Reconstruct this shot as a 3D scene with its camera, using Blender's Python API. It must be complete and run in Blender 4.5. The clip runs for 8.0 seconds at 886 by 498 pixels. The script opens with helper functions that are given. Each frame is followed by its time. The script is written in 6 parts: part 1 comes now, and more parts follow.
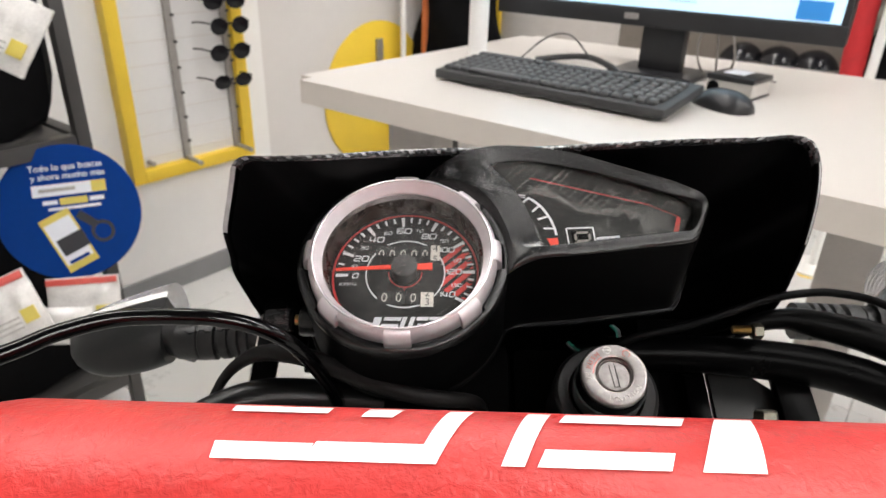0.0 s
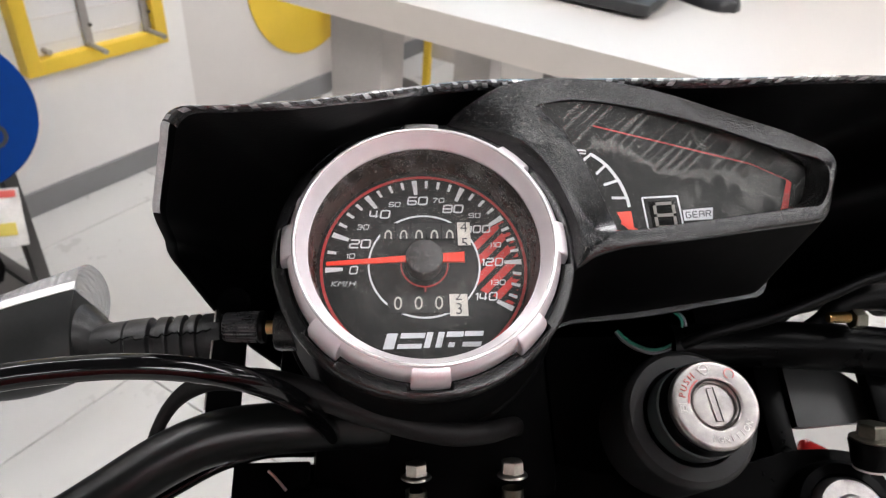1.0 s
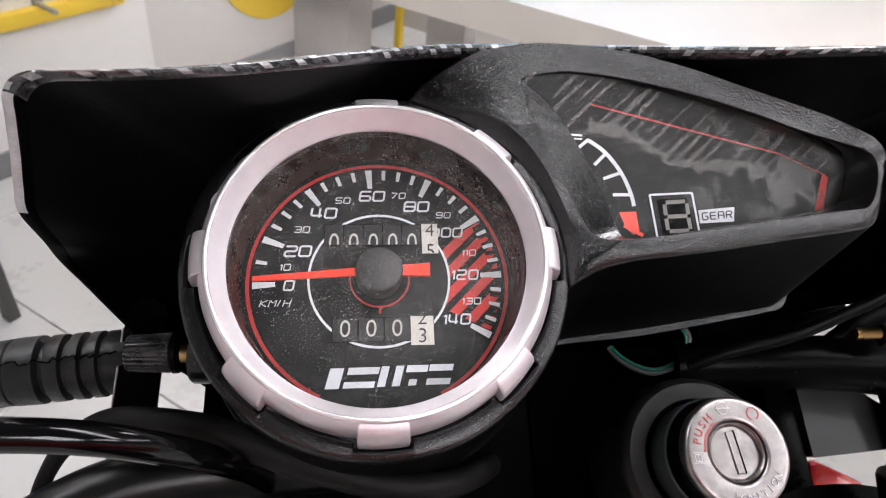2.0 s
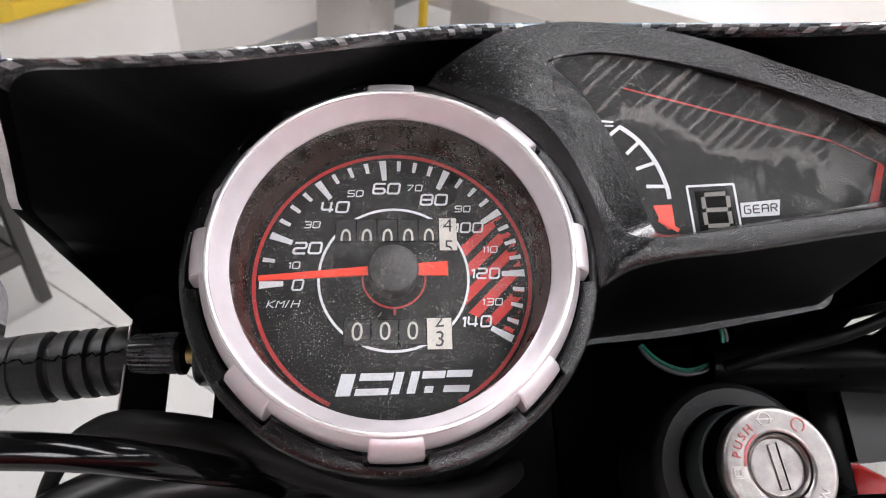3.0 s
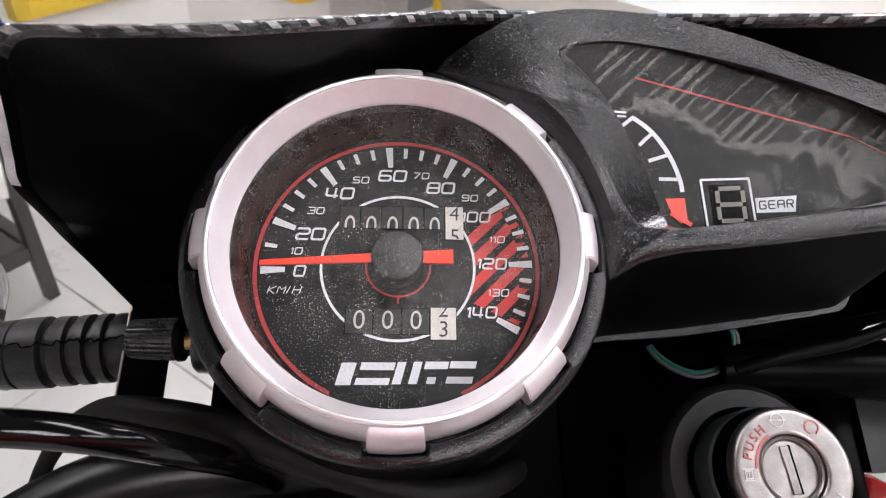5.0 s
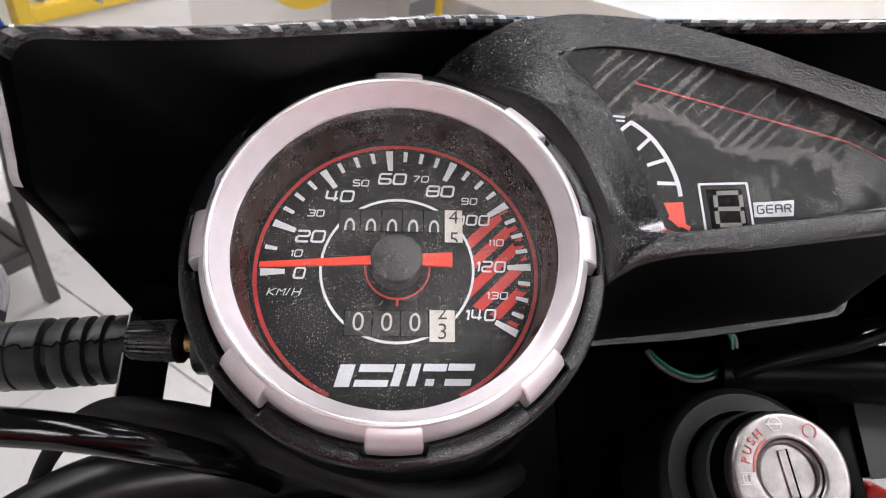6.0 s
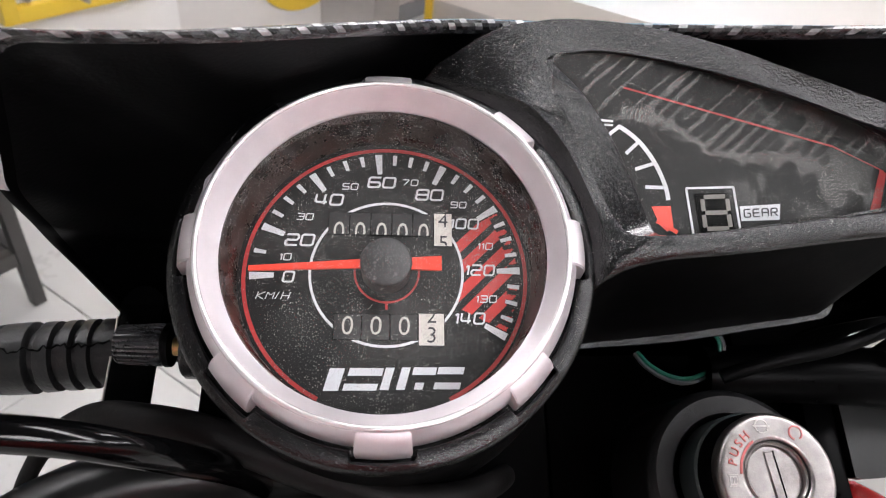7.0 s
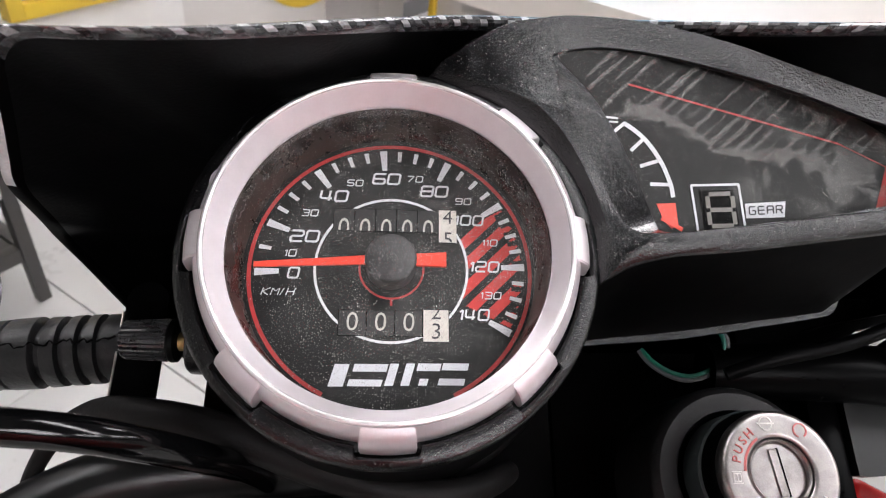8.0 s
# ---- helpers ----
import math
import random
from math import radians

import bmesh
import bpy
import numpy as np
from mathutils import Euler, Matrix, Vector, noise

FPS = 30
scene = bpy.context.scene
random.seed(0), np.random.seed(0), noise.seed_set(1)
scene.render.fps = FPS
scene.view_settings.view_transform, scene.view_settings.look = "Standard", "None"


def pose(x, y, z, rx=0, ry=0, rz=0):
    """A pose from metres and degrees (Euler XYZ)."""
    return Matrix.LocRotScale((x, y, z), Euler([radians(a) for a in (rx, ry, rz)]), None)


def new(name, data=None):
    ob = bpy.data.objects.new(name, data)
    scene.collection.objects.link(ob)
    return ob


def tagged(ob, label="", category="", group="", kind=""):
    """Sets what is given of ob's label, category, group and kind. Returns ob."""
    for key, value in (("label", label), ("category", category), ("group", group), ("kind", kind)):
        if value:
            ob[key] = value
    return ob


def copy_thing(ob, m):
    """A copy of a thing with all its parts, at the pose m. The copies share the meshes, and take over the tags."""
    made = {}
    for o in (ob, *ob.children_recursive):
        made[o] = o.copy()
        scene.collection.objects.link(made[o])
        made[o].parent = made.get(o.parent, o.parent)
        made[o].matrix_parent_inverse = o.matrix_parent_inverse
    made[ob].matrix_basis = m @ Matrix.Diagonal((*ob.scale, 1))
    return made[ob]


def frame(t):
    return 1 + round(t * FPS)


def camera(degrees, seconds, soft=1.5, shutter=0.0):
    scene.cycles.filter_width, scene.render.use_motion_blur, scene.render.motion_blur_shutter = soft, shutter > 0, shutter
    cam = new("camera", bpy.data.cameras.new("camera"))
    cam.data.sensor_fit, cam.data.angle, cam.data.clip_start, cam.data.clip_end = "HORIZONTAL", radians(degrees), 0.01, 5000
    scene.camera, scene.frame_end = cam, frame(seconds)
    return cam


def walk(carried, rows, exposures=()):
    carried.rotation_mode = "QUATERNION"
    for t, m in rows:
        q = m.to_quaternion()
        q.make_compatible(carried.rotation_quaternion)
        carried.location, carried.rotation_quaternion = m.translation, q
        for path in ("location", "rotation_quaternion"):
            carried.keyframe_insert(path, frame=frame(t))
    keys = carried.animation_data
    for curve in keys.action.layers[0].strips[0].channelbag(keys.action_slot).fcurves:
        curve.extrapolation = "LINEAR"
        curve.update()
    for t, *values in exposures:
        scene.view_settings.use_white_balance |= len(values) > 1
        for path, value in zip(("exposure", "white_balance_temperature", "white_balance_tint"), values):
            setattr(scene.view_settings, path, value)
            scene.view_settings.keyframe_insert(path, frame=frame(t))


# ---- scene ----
cam = camera(67.87, 8.0, 1.1)
# the small lens is focused on the dial; the shop behind is a little soft
cam.data.dof.use_dof = True
cam.data.dof.focus_distance = 0.175
cam.data.dof.aperture_fstop = 30.0
# seconds, place in metres, turn in degrees
ROWS = [
    (0.0, 0.0000, -0.0000, 1.1500, 64.27, -1.55, 0.75),
    (0.1, -0.0004, 0.0025, 1.1523, 63.32, -1.42, 1.77),
    (0.2, -0.0012, 0.0090, 1.1526, 62.59, -1.43, 1.63),
    (0.3, -0.0037, 0.0177, 1.1525, 61.23, -1.18, 0.35),
    (0.4, -0.0072, 0.0281, 1.1514, 60.59, -1.46, -0.18),
    (0.5, -0.0129, 0.0398, 1.1495, 59.86, -1.50, -1.03),
    (0.6, -0.0200, 0.0525, 1.1459, 58.84, -1.91, -2.00),
    (0.7, -0.0255, 0.0663, 1.1433, 57.80, -2.30, -2.60),
    (0.8, -0.0290, 0.0787, 1.1406, 57.30, -2.68, -3.18),
    (0.9, -0.0331, 0.0917, 1.1368, 56.60, -3.36, -4.03),
    (1.0, -0.0375, 0.1036, 1.1342, 55.08, -4.13, -4.80),
    (1.2, -0.0407, 0.1197, 1.1272, 53.43, -5.04, -5.66),
    (1.3, -0.0404, 0.1240, 1.1234, 53.50, -5.26, -5.76),
    (1.5, -0.0383, 0.1338, 1.1211, 53.36, -6.04, -6.56),
    (1.7, -0.0340, 0.1409, 1.1189, 53.11, -6.18, -6.89),
    (2.8, -0.0257, 0.1597, 1.1116, 51.48, -4.46, -4.94),
    (3.0, -0.0256, 0.1608, 1.1115, 50.99, -4.56, -4.80),
    (3.5, -0.0253, 0.1610, 1.1092, 51.08, -4.70, -4.22),
    (4.0, -0.0250, 0.1608, 1.1072, 50.67, -4.18, -3.45),
    (4.5, -0.0247, 0.1611, 1.1053, 51.10, -4.96, -3.60),
    (6.0, -0.0242, 0.1596, 1.1051, 52.06, -5.27, -3.29),
    (6.5, -0.0241, 0.1596, 1.1056, 52.14, -5.48, -3.54),
    (7.0, -0.0241, 0.1597, 1.1057, 52.26, -5.80, -3.99),
    (7.5, -0.0245, 0.1599, 1.1055, 51.80, -5.60, -3.72),
    (8.0, -0.0244, 0.1594, 1.1057, 51.98, -5.73, -3.65),
]
EXPOSURES = [(0.0, 0.67, 6450, 11.0), (0.5, 0.74, 6370, 11.6), (0.8, 0.74, 6300, 12.0), (1.6, 0.76, 6130, 14.0), (8.0, 0.77, 6180, 14.5)]
walk(cam, [(t, pose(x, y, z, rx, ry, rz)) for t, x, y, z, rx, ry, rz in ROWS], EXPOSURES)

# ---------------------------------------------------------------- frames of reference
# the shop: a along the counter's front, b away from it, z up
SHOP = Matrix(((0.7948, 0.6069, 0, -0.257), (-0.6069, 0.7948, 0, 1.17), (0, 0, 1, 0), (0, 0, 0, 1)))
# the dashboard: u to the right, v up the panel, h out of it, in metres from the middle of the bezel
DASH = Matrix(((0.99915, 0.0, -0.04115, -0.0193), (-0.02021, 0.87104, -0.49079, 0.2826), (0.03584, 0.49121, 0.8703, 1.0107), (0, 0, 0, 1)))
MM = 0.001

# ---------------------------------------------------------------- world and light
world = bpy.data.worlds.new("shop_world")
scene.world = world
world.use_nodes = True
world.node_tree.nodes["Background"].inputs["Color"].default_value = (0.9, 0.95, 1.0, 1)
world.node_tree.nodes["Background"].inputs["Strength"].default_value = 0.02


# ---------------------------------------------------------------- materials
def surface(name, colour, rough=0.5, metal=0.0, vary=0.12, grain=60.0, bump=0.0, bump_grain=900.0, specular=0.5, rough_vary=0.1, second=None, coat=0.0, dust=0.0, dust_grain=500.0, depth=0.0004, twist=0.0):
    """A paint, plastic or metal with broad and fine variation and a fine relief."""
    m = bpy.data.materials.new(name)
    m.use_nodes = True
    nt = m.node_tree
    b = nt.nodes["Principled BSDF"]
    co = nt.nodes.new("ShaderNodeTexCoord")
    broad = nt.nodes.new("ShaderNodeTexNoise")
    broad.inputs["Scale"].default_value, broad.inputs["Detail"].default_value = grain, 4
    fine = nt.nodes.new("ShaderNodeTexNoise")
    fine.inputs["Scale"].default_value, fine.inputs["Detail"].default_value = grain * 9, 3
    for n in (broad, fine):
        nt.links.new(co.outputs["Object"], n.inputs["Vector"])
    both = nt.nodes.new("ShaderNodeMath")
    both.operation = "MULTIPLY_ADD"
    nt.links.new(broad.outputs["Fac"], both.inputs[0])
    both.inputs[1].default_value = 0.65
    part_fine = nt.nodes.new("ShaderNodeMath")
    part_fine.operation = "MULTIPLY"
    nt.links.new(fine.outputs["Fac"], part_fine.inputs[0])
    part_fine.inputs[1].default_value = 0.35
    nt.links.new(part_fine.outputs[0], both.inputs[2])
    ramp = nt.nodes.new("ShaderNodeValToRGB")
    other = second or colour
    ramp.color_ramp.elements[0].position, ramp.color_ramp.elements[1].position = 0.3, 0.7
    ramp.color_ramp.elements[0].color = (*[c * (1 - vary) for c in colour], 1)
    ramp.color_ramp.elements[1].color = (*[min(1, c * (1 + vary)) for c in other], 1)
    nt.links.new(both.outputs[0], ramp.inputs["Fac"])
    if dust:
        cells = nt.nodes.new("ShaderNodeTexVoronoi")
        cells.inputs["Scale"].default_value = dust_grain
        nt.links.new(co.outputs["Object"], cells.inputs["Vector"])
        near = nt.nodes.new("ShaderNodeMapRange")
        near.inputs["From Min"].default_value, near.inputs["From Max"].default_value = 0.26, 0.12
        near.inputs["To Max"].default_value = dust
        nt.links.new(cells.outputs["Distance"], near.inputs["Value"])
        where = nt.nodes.new("ShaderNodeTexNoise")
        where.inputs["Scale"].default_value = dust_grain * 0.45
        nt.links.new(co.outputs["Object"], where.inputs["Vector"])
        some = nt.nodes.new("ShaderNodeMapRange")
        some.inputs["From Min"].default_value, some.inputs["From Max"].default_value = 0.48, 0.68
        nt.links.new(where.outputs["Fac"], some.inputs["Value"])
        specks = nt.nodes.new("ShaderNodeMath")
        specks.operation = "MULTIPLY"
        nt.links.new(near.outputs[0], specks.inputs[0])
        nt.links.new(some.outputs[0], specks.inputs[1])
        mix = nt.nodes.new("ShaderNodeMix")
        mix.data_type = "RGBA"
        mix.inputs[7].default_value = (0.50, 0.48, 0.45, 1)
        # dust lies on faces that look up
        geo = nt.nodes.new("ShaderNodeNewGeometry")
        axes = nt.nodes.new("ShaderNodeSeparateXYZ")
        nt.links.new(geo.outputs["Normal"], axes.inputs[0])
        settle = nt.nodes.new("ShaderNodeMapRange")
        settle.inputs["From Min"].default_value, settle.inputs["From Max"].default_value = 0.1, 0.6
        nt.links.new(axes.outputs["Z"], settle.inputs["Value"])
        lying = nt.nodes.new("ShaderNodeMath")
        lying.operation = "MULTIPLY"
        nt.links.new(specks.outputs[0], lying.inputs[0])
        nt.links.new(settle.outputs[0], lying.inputs[1])
        nt.links.new(lying.outputs[0], mix.inputs[0])
        nt.links.new(ramp.outputs["Color"], mix.inputs[6])
        nt.links.new(mix.outputs[2], b.inputs["Base Color"])
    else:
        nt.links.new(ramp.outputs["Color"], b.inputs["Base Color"])
    rr = nt.nodes.new("ShaderNodeMapRange")
    rr.inputs["To Min"].default_value, rr.inputs["To Max"].default_value = max(0.02, rough - rough_vary), min(1, rough + rough_vary)
    nt.links.new(both.outputs[0], rr.inputs["Value"])
    nt.links.new(rr.outputs["Result"], b.inputs["Roughness"])
    b.inputs["Metallic"].default_value = metal
    b.inputs["Specular IOR Level"].default_value = specular
    b.inputs["Coat Weight"].default_value = coat
    if bump:
        relief = nt.nodes.new("ShaderNodeTexNoise")
        relief.inputs["Scale"].default_value, relief.inputs["Detail"].default_value, relief.inputs["Distortion"].default_value = bump_grain, 3, twist
        nt.links.new(co.outputs["Object"], relief.inputs["Vector"])
        bp = nt.nodes.new("ShaderNodeBump")
        bp.inputs["Strength"].default_value, bp.inputs["Distance"].default_value = bump, depth
        nt.links.new(relief.outputs["Fac"], bp.inputs["Height"])
        nt.links.new(bp.outputs["Normal"], b.inputs["Normal"])
    return m


def lamp_surface(name, colour, strength):
    m = bpy.data.materials.new(name)
    m.use_nodes = True
    b = m.node_tree.nodes["Principled BSDF"]
    b.inputs["Base Color"].default_value = (*colour, 1)
    b.inputs["Emission Color"].default_value = (*colour, 1)
    b.inputs["Emission Strength"].default_value = strength
    return m


def cover_glass(name, dust=0.5, film=0.0, grain=420.0, tint=(1, 1, 1), streaks=0.0, streak_turn=30.0, bands=0.0):
    """A clear cover with a weak mirror, dust specks and a thin greasy film."""
    m = bpy.data.materials.new(name)
    m.use_nodes = True
    nt = m.node_tree
    nt.nodes.remove(nt.nodes["Principled BSDF"])
    out = nt.nodes["Material Output"]
    clear = nt.nodes.new("ShaderNodeBsdfTransparent")
    clear.inputs["Color"].default_value = (*tint, 1)
    gloss = nt.nodes.new("ShaderNodeBsdfGlossy")
    gloss.inputs["Roughness"].default_value = 0.03
    fres = nt.nodes.new("ShaderNodeFresnel")
    fres.inputs["IOR"].default_value = 1.45
    mix = nt.nodes.new("ShaderNodeMixShader")
    nt.links.new(fres.outputs[0], mix.inputs[0])
    nt.links.new(clear.outputs[0], mix.inputs[1])
    nt.links.new(gloss.outputs[0], mix.inputs[2])
    co = nt.nodes.new("ShaderNodeTexCoord")
    def node(kind, **values):
        n = nt.nodes.new(kind)
        for key, value in values.items():
            if key == "op":
                n.operation = value
        return n

    def value(op, x, y):
        n = node("ShaderNodeMath", op=op)
        for slot, v in enumerate((x, y)):
            if isinstance(v, (int, float)):
                n.inputs[slot].default_value = v
            else:
                nt.links.new(v, n.inputs[slot])
        return n.outputs[0]

    def span(x, low, high, top=1.0):
        n = nt.nodes.new("ShaderNodeMapRange")
        n.inputs["From Min"].default_value, n.inputs["From Max"].default_value, n.inputs["To Max"].default_value = low, high, top
        nt.links.new(x, n.inputs["Value"])
        return n.outputs[0]

    def along(direction):
        n = node("ShaderNodeVectorMath", op="DOT_PRODUCT")
        nt.links.new(co.outputs["Object"], n.inputs[0])
        n.inputs[1].default_value = direction
        return n.outputs["Value"]

    def cloud(vector, scale, detail=4, twist=0.0):
        n = nt.nodes.new("ShaderNodeTexNoise")
        n.inputs["Scale"].default_value, n.inputs["Detail"].default_value, n.inputs["Distortion"].default_value = scale, detail, twist
        nt.links.new(vector, n.inputs["Vector"])
        return n.outputs["Fac"]

    specks = nt.nodes.new("ShaderNodeTexVoronoi")
    specks.voronoi_dimensions = "2D"
    specks.inputs["Scale"].default_value = grain
    nt.links.new(co.outputs["Object"], specks.inputs["Vector"])
    small = nt.nodes.new("ShaderNodeMapRange")
    small.inputs["From Min"].default_value, small.inputs["From Max"].default_value = 0.2, 0.1
    nt.links.new(specks.outputs["Distance"], small.inputs["Value"])
    some = nt.nodes.new("ShaderNodeTexNoise")
    some.inputs["Scale"].default_value = 160
    nt.links.new(co.outputs["Object"], some.inputs["Vector"])
    pick = nt.nodes.new("ShaderNodeMapRange")
    pick.inputs["From Min"].default_value, pick.inputs["From Max"].default_value = 0.28, 0.6
    nt.links.new(some.outputs["Fac"], pick.inputs["Value"])
    times = nt.nodes.new("ShaderNodeMath")
    times.operation = "MULTIPLY"
    nt.links.new(small.outputs[0], times.inputs[0])
    nt.links.new(pick.outputs[0], times.inputs[1])
    chance = nt.nodes.new("ShaderNodeSeparateColor")
    nt.links.new(specks.outputs["Color"], chance.inputs[0])
    uneven = nt.nodes.new("ShaderNodeMath")
    uneven.operation = "POWER"
    uneven.inputs[1].default_value = 1.8
    nt.links.new(chance.outputs[0], uneven.inputs[0])
    weaker = nt.nodes.new("ShaderNodeMath")
    weaker.operation = "MULTIPLY"
    weaker.inputs[1].default_value = dust
    nt.links.new(uneven.outputs[0], weaker.inputs[0])
    amount = nt.nodes.new("ShaderNodeMath")
    amount.operation = "MULTIPLY"
    nt.links.new(weaker.outputs[0], amount.inputs[1])
    nt.links.new(times.outputs[0], amount.inputs[0])
    smear = nt.nodes.new("ShaderNodeTexNoise")
    smear.inputs["Scale"].default_value, smear.inputs["Detail"].default_value, smear.inputs["Distortion"].default_value = 45, 6, 1.2
    nt.links.new(co.outputs["Object"], smear.inputs["Vector"])
    veil = nt.nodes.new("ShaderNodeMapRange")
    veil.inputs["From Min"].default_value, veil.inputs["From Max"].default_value = 0.4, 0.75
    veil.inputs["To Max"].default_value = film
    nt.links.new(smear.outputs["Fac"], veil.inputs["Value"])
    total = nt.nodes.new("ShaderNodeMath")
    total.operation = "ADD"
    total.use_clamp = True
    nt.links.new(amount.outputs[0], total.inputs[0])
    nt.links.new(veil.outputs[0], total.inputs[1])
    last = total
    # wiping marks: noise drawn out along one direction, a little bent
    c, d = math.cos(radians(streak_turn)), math.sin(radians(streak_turn))
    bent = value("MULTIPLY", cloud(co.outputs["Object"], 55, 2), 0.006)
    drawn = nt.nodes.new("ShaderNodeCombineXYZ")
    nt.links.new(value("MULTIPLY", value("ADD", along((-d, c, 0.0)), bent), 2400.0), drawn.inputs[0])
    nt.links.new(value("MULTIPLY", along((c, d, 0.0)), 320.0), drawn.inputs[1])
    wipe = nt.nodes.new("ShaderNodeTexNoise")
    wipe.inputs["Scale"].default_value, wipe.inputs["Detail"].default_value = 1.0, 3
    nt.links.new(drawn.outputs[0], wipe.inputs["Vector"])
    thin = nt.nodes.new("ShaderNodeMapRange")
    thin.inputs["From Min"].default_value, thin.inputs["From Max"].default_value = 0.47, 0.75
    thin.inputs["To Max"].default_value = streaks
    nt.links.new(wipe.outputs["Fac"], thin.inputs["Value"])
    patch = nt.nodes.new("ShaderNodeMath")
    patch.operation = "MULTIPLY"
    nt.links.new(thin.outputs[0], patch.inputs[0])
    # wiped in the middle, where a cloth reaches
    reach_in = node("ShaderNodeVectorMath", op="LENGTH")
    nt.links.new(co.outputs["Object"], reach_in.inputs[0])
    inside = span(value("ADD", reach_in.outputs["Value"], value("MULTIPLY", cloud(co.outputs["Object"], 70, 3), 0.03)), 0.050, 0.034)
    nt.links.new(value("MULTIPLY", pick.outputs[0], inside) if not bands else pick.outputs[0], patch.inputs[1])
    plus = nt.nodes.new("ShaderNodeMath")
    plus.operation = "ADD"
    nt.links.new(last.outputs[0], plus.inputs[0])
    nt.links.new(patch.outputs[0], plus.inputs[1])
    last = plus
    if bands:
        # dried cleaner along the red line, wiped through in slanting strokes, with blots below
        rough_edge = value("MULTIPLY", value("SUBTRACT", cloud(co.outputs["Object"], 260, 5), 0.5), 0.012)
        sweep = value("MULTIPLY", value("SUBTRACT", cloud(co.outputs["Object"], 40, 2), 0.5), 0.022)
        off = value("ADD", value("SUBTRACT", along((0.2217, 0.9751, 0.0)), 0.0621), rough_edge)
        far = along((0.9751, -0.2217, 0.0))
        film_low = span(value("ADD", off, sweep), -0.0105, -0.0095)
        film_high = span(off, 0.012, 0.007)
        sheet = value("MULTIPLY", film_low, film_high)
        join_xyz = nt.nodes.new("ShaderNodeCombineXYZ")
        across = value("ADD", along((0.66, -0.75, 0.0)), value("MULTIPLY", rough_edge, 0.09))
        nt.links.new(value("MULTIPLY", across, 170.0), join_xyz.inputs[0])
        nt.links.new(value("MULTIPLY", along((0.75, 0.66, 0.0)), 40.0), join_xyz.inputs[1])
        comb = value("SINE", value("MULTIPLY", across, 2150.0), 0.0)
        uneven_comb = value("ADD", comb, value("MULTIPLY", value("SUBTRACT", cloud(join_xyz.outputs[0], 1.0, 3), 0.44), 5.5))
        stroke = span(uneven_comb, -0.55, -0.35)
        reach = span(value("ADD", off, value("MULTIPLY", sweep, 1.5)), -0.0066, -0.0060)
        wiped = value("MULTIPLY", stroke, reach)
        keep = value("SUBTRACT", 1.0, wiped)
        sheet = value("MULTIPLY", sheet, value("ADD", value("MULTIPLY", keep, 0.95), 0.05))
        blots = value("MULTIPLY", span(cloud(co.outputs["Object"], 95, 5, 0.9), 0.50, 0.525, 0.75), span(far, 0.075, 0.095))
        blots = value("MULTIPLY", blots, span(off, -0.026, -0.020))
        haze = span(cloud(co.outputs["Object"], 60, 5, 1.0), 0.35, 0.8, 0.05)
        both_films = value("MAXIMUM", value("MAXIMUM", sheet, blots), haze)
        grainy = span(cloud(co.outputs["Object"], 1500, 3), 0.32, 0.68)
        dried = node("ShaderNodeMath", op="MULTIPLY")
        nt.links.new(value("MULTIPLY", both_films, value("ADD", value("MULTIPLY", grainy, 0.7), 0.4)), dried.inputs[0])
        dried.inputs[1].default_value = bands
        more = nt.nodes.new("ShaderNodeMath")
        more.operation = "ADD"
        nt.links.new(last.outputs[0], more.inputs[0])
        nt.links.new(dried.outputs[0], more.inputs[1])
        last = more
    dirt = nt.nodes.new("ShaderNodeBsdfDiffuse")
    dirt.inputs["Color"].default_value = (0.70, 0.69, 0.66, 1)
    final = nt.nodes.new("ShaderNodeMixShader")
    nt.links.new(last.outputs[0], final.inputs[0])
    nt.links.new(mix.outputs[0], final.inputs[1])
    nt.links.new(dirt.outputs[0], final.inputs[2])
    nt.links.new(final.outputs[0], out.inputs["Surface"])
    return m


def plain_glass(name, tint, rough=0.05):
    """Clear ribbed plastic."""
    m = bpy.data.materials.new(name)
    m.use_nodes = True
    nt = m.node_tree
    b = nt.nodes["Principled BSDF"]
    b.inputs["Base Color"].default_value = (*tint, 1)
    b.inputs["Transmission Weight"].default_value = 0.72
    b.inputs["Roughness"].default_value = rough
    co = nt.nodes.new("ShaderNodeTexCoord")
    ribs = nt.nodes.new("ShaderNodeTexWave")
    ribs.inputs["Scale"].default_value, ribs.inputs["Distortion"].default_value = 90, 0.6
    nt.links.new(co.outputs["Object"], ribs.inputs["Vector"])
    bp = nt.nodes.new("ShaderNodeBump")
    bp.inputs["Strength"].default_value, bp.inputs["Distance"].default_value = 0.7, 0.0012
    nt.links.new(ribs.outputs["Fac"], bp.inputs["Height"])
    nt.links.new(bp.outputs["Normal"], b.inputs["Normal"])
    return m


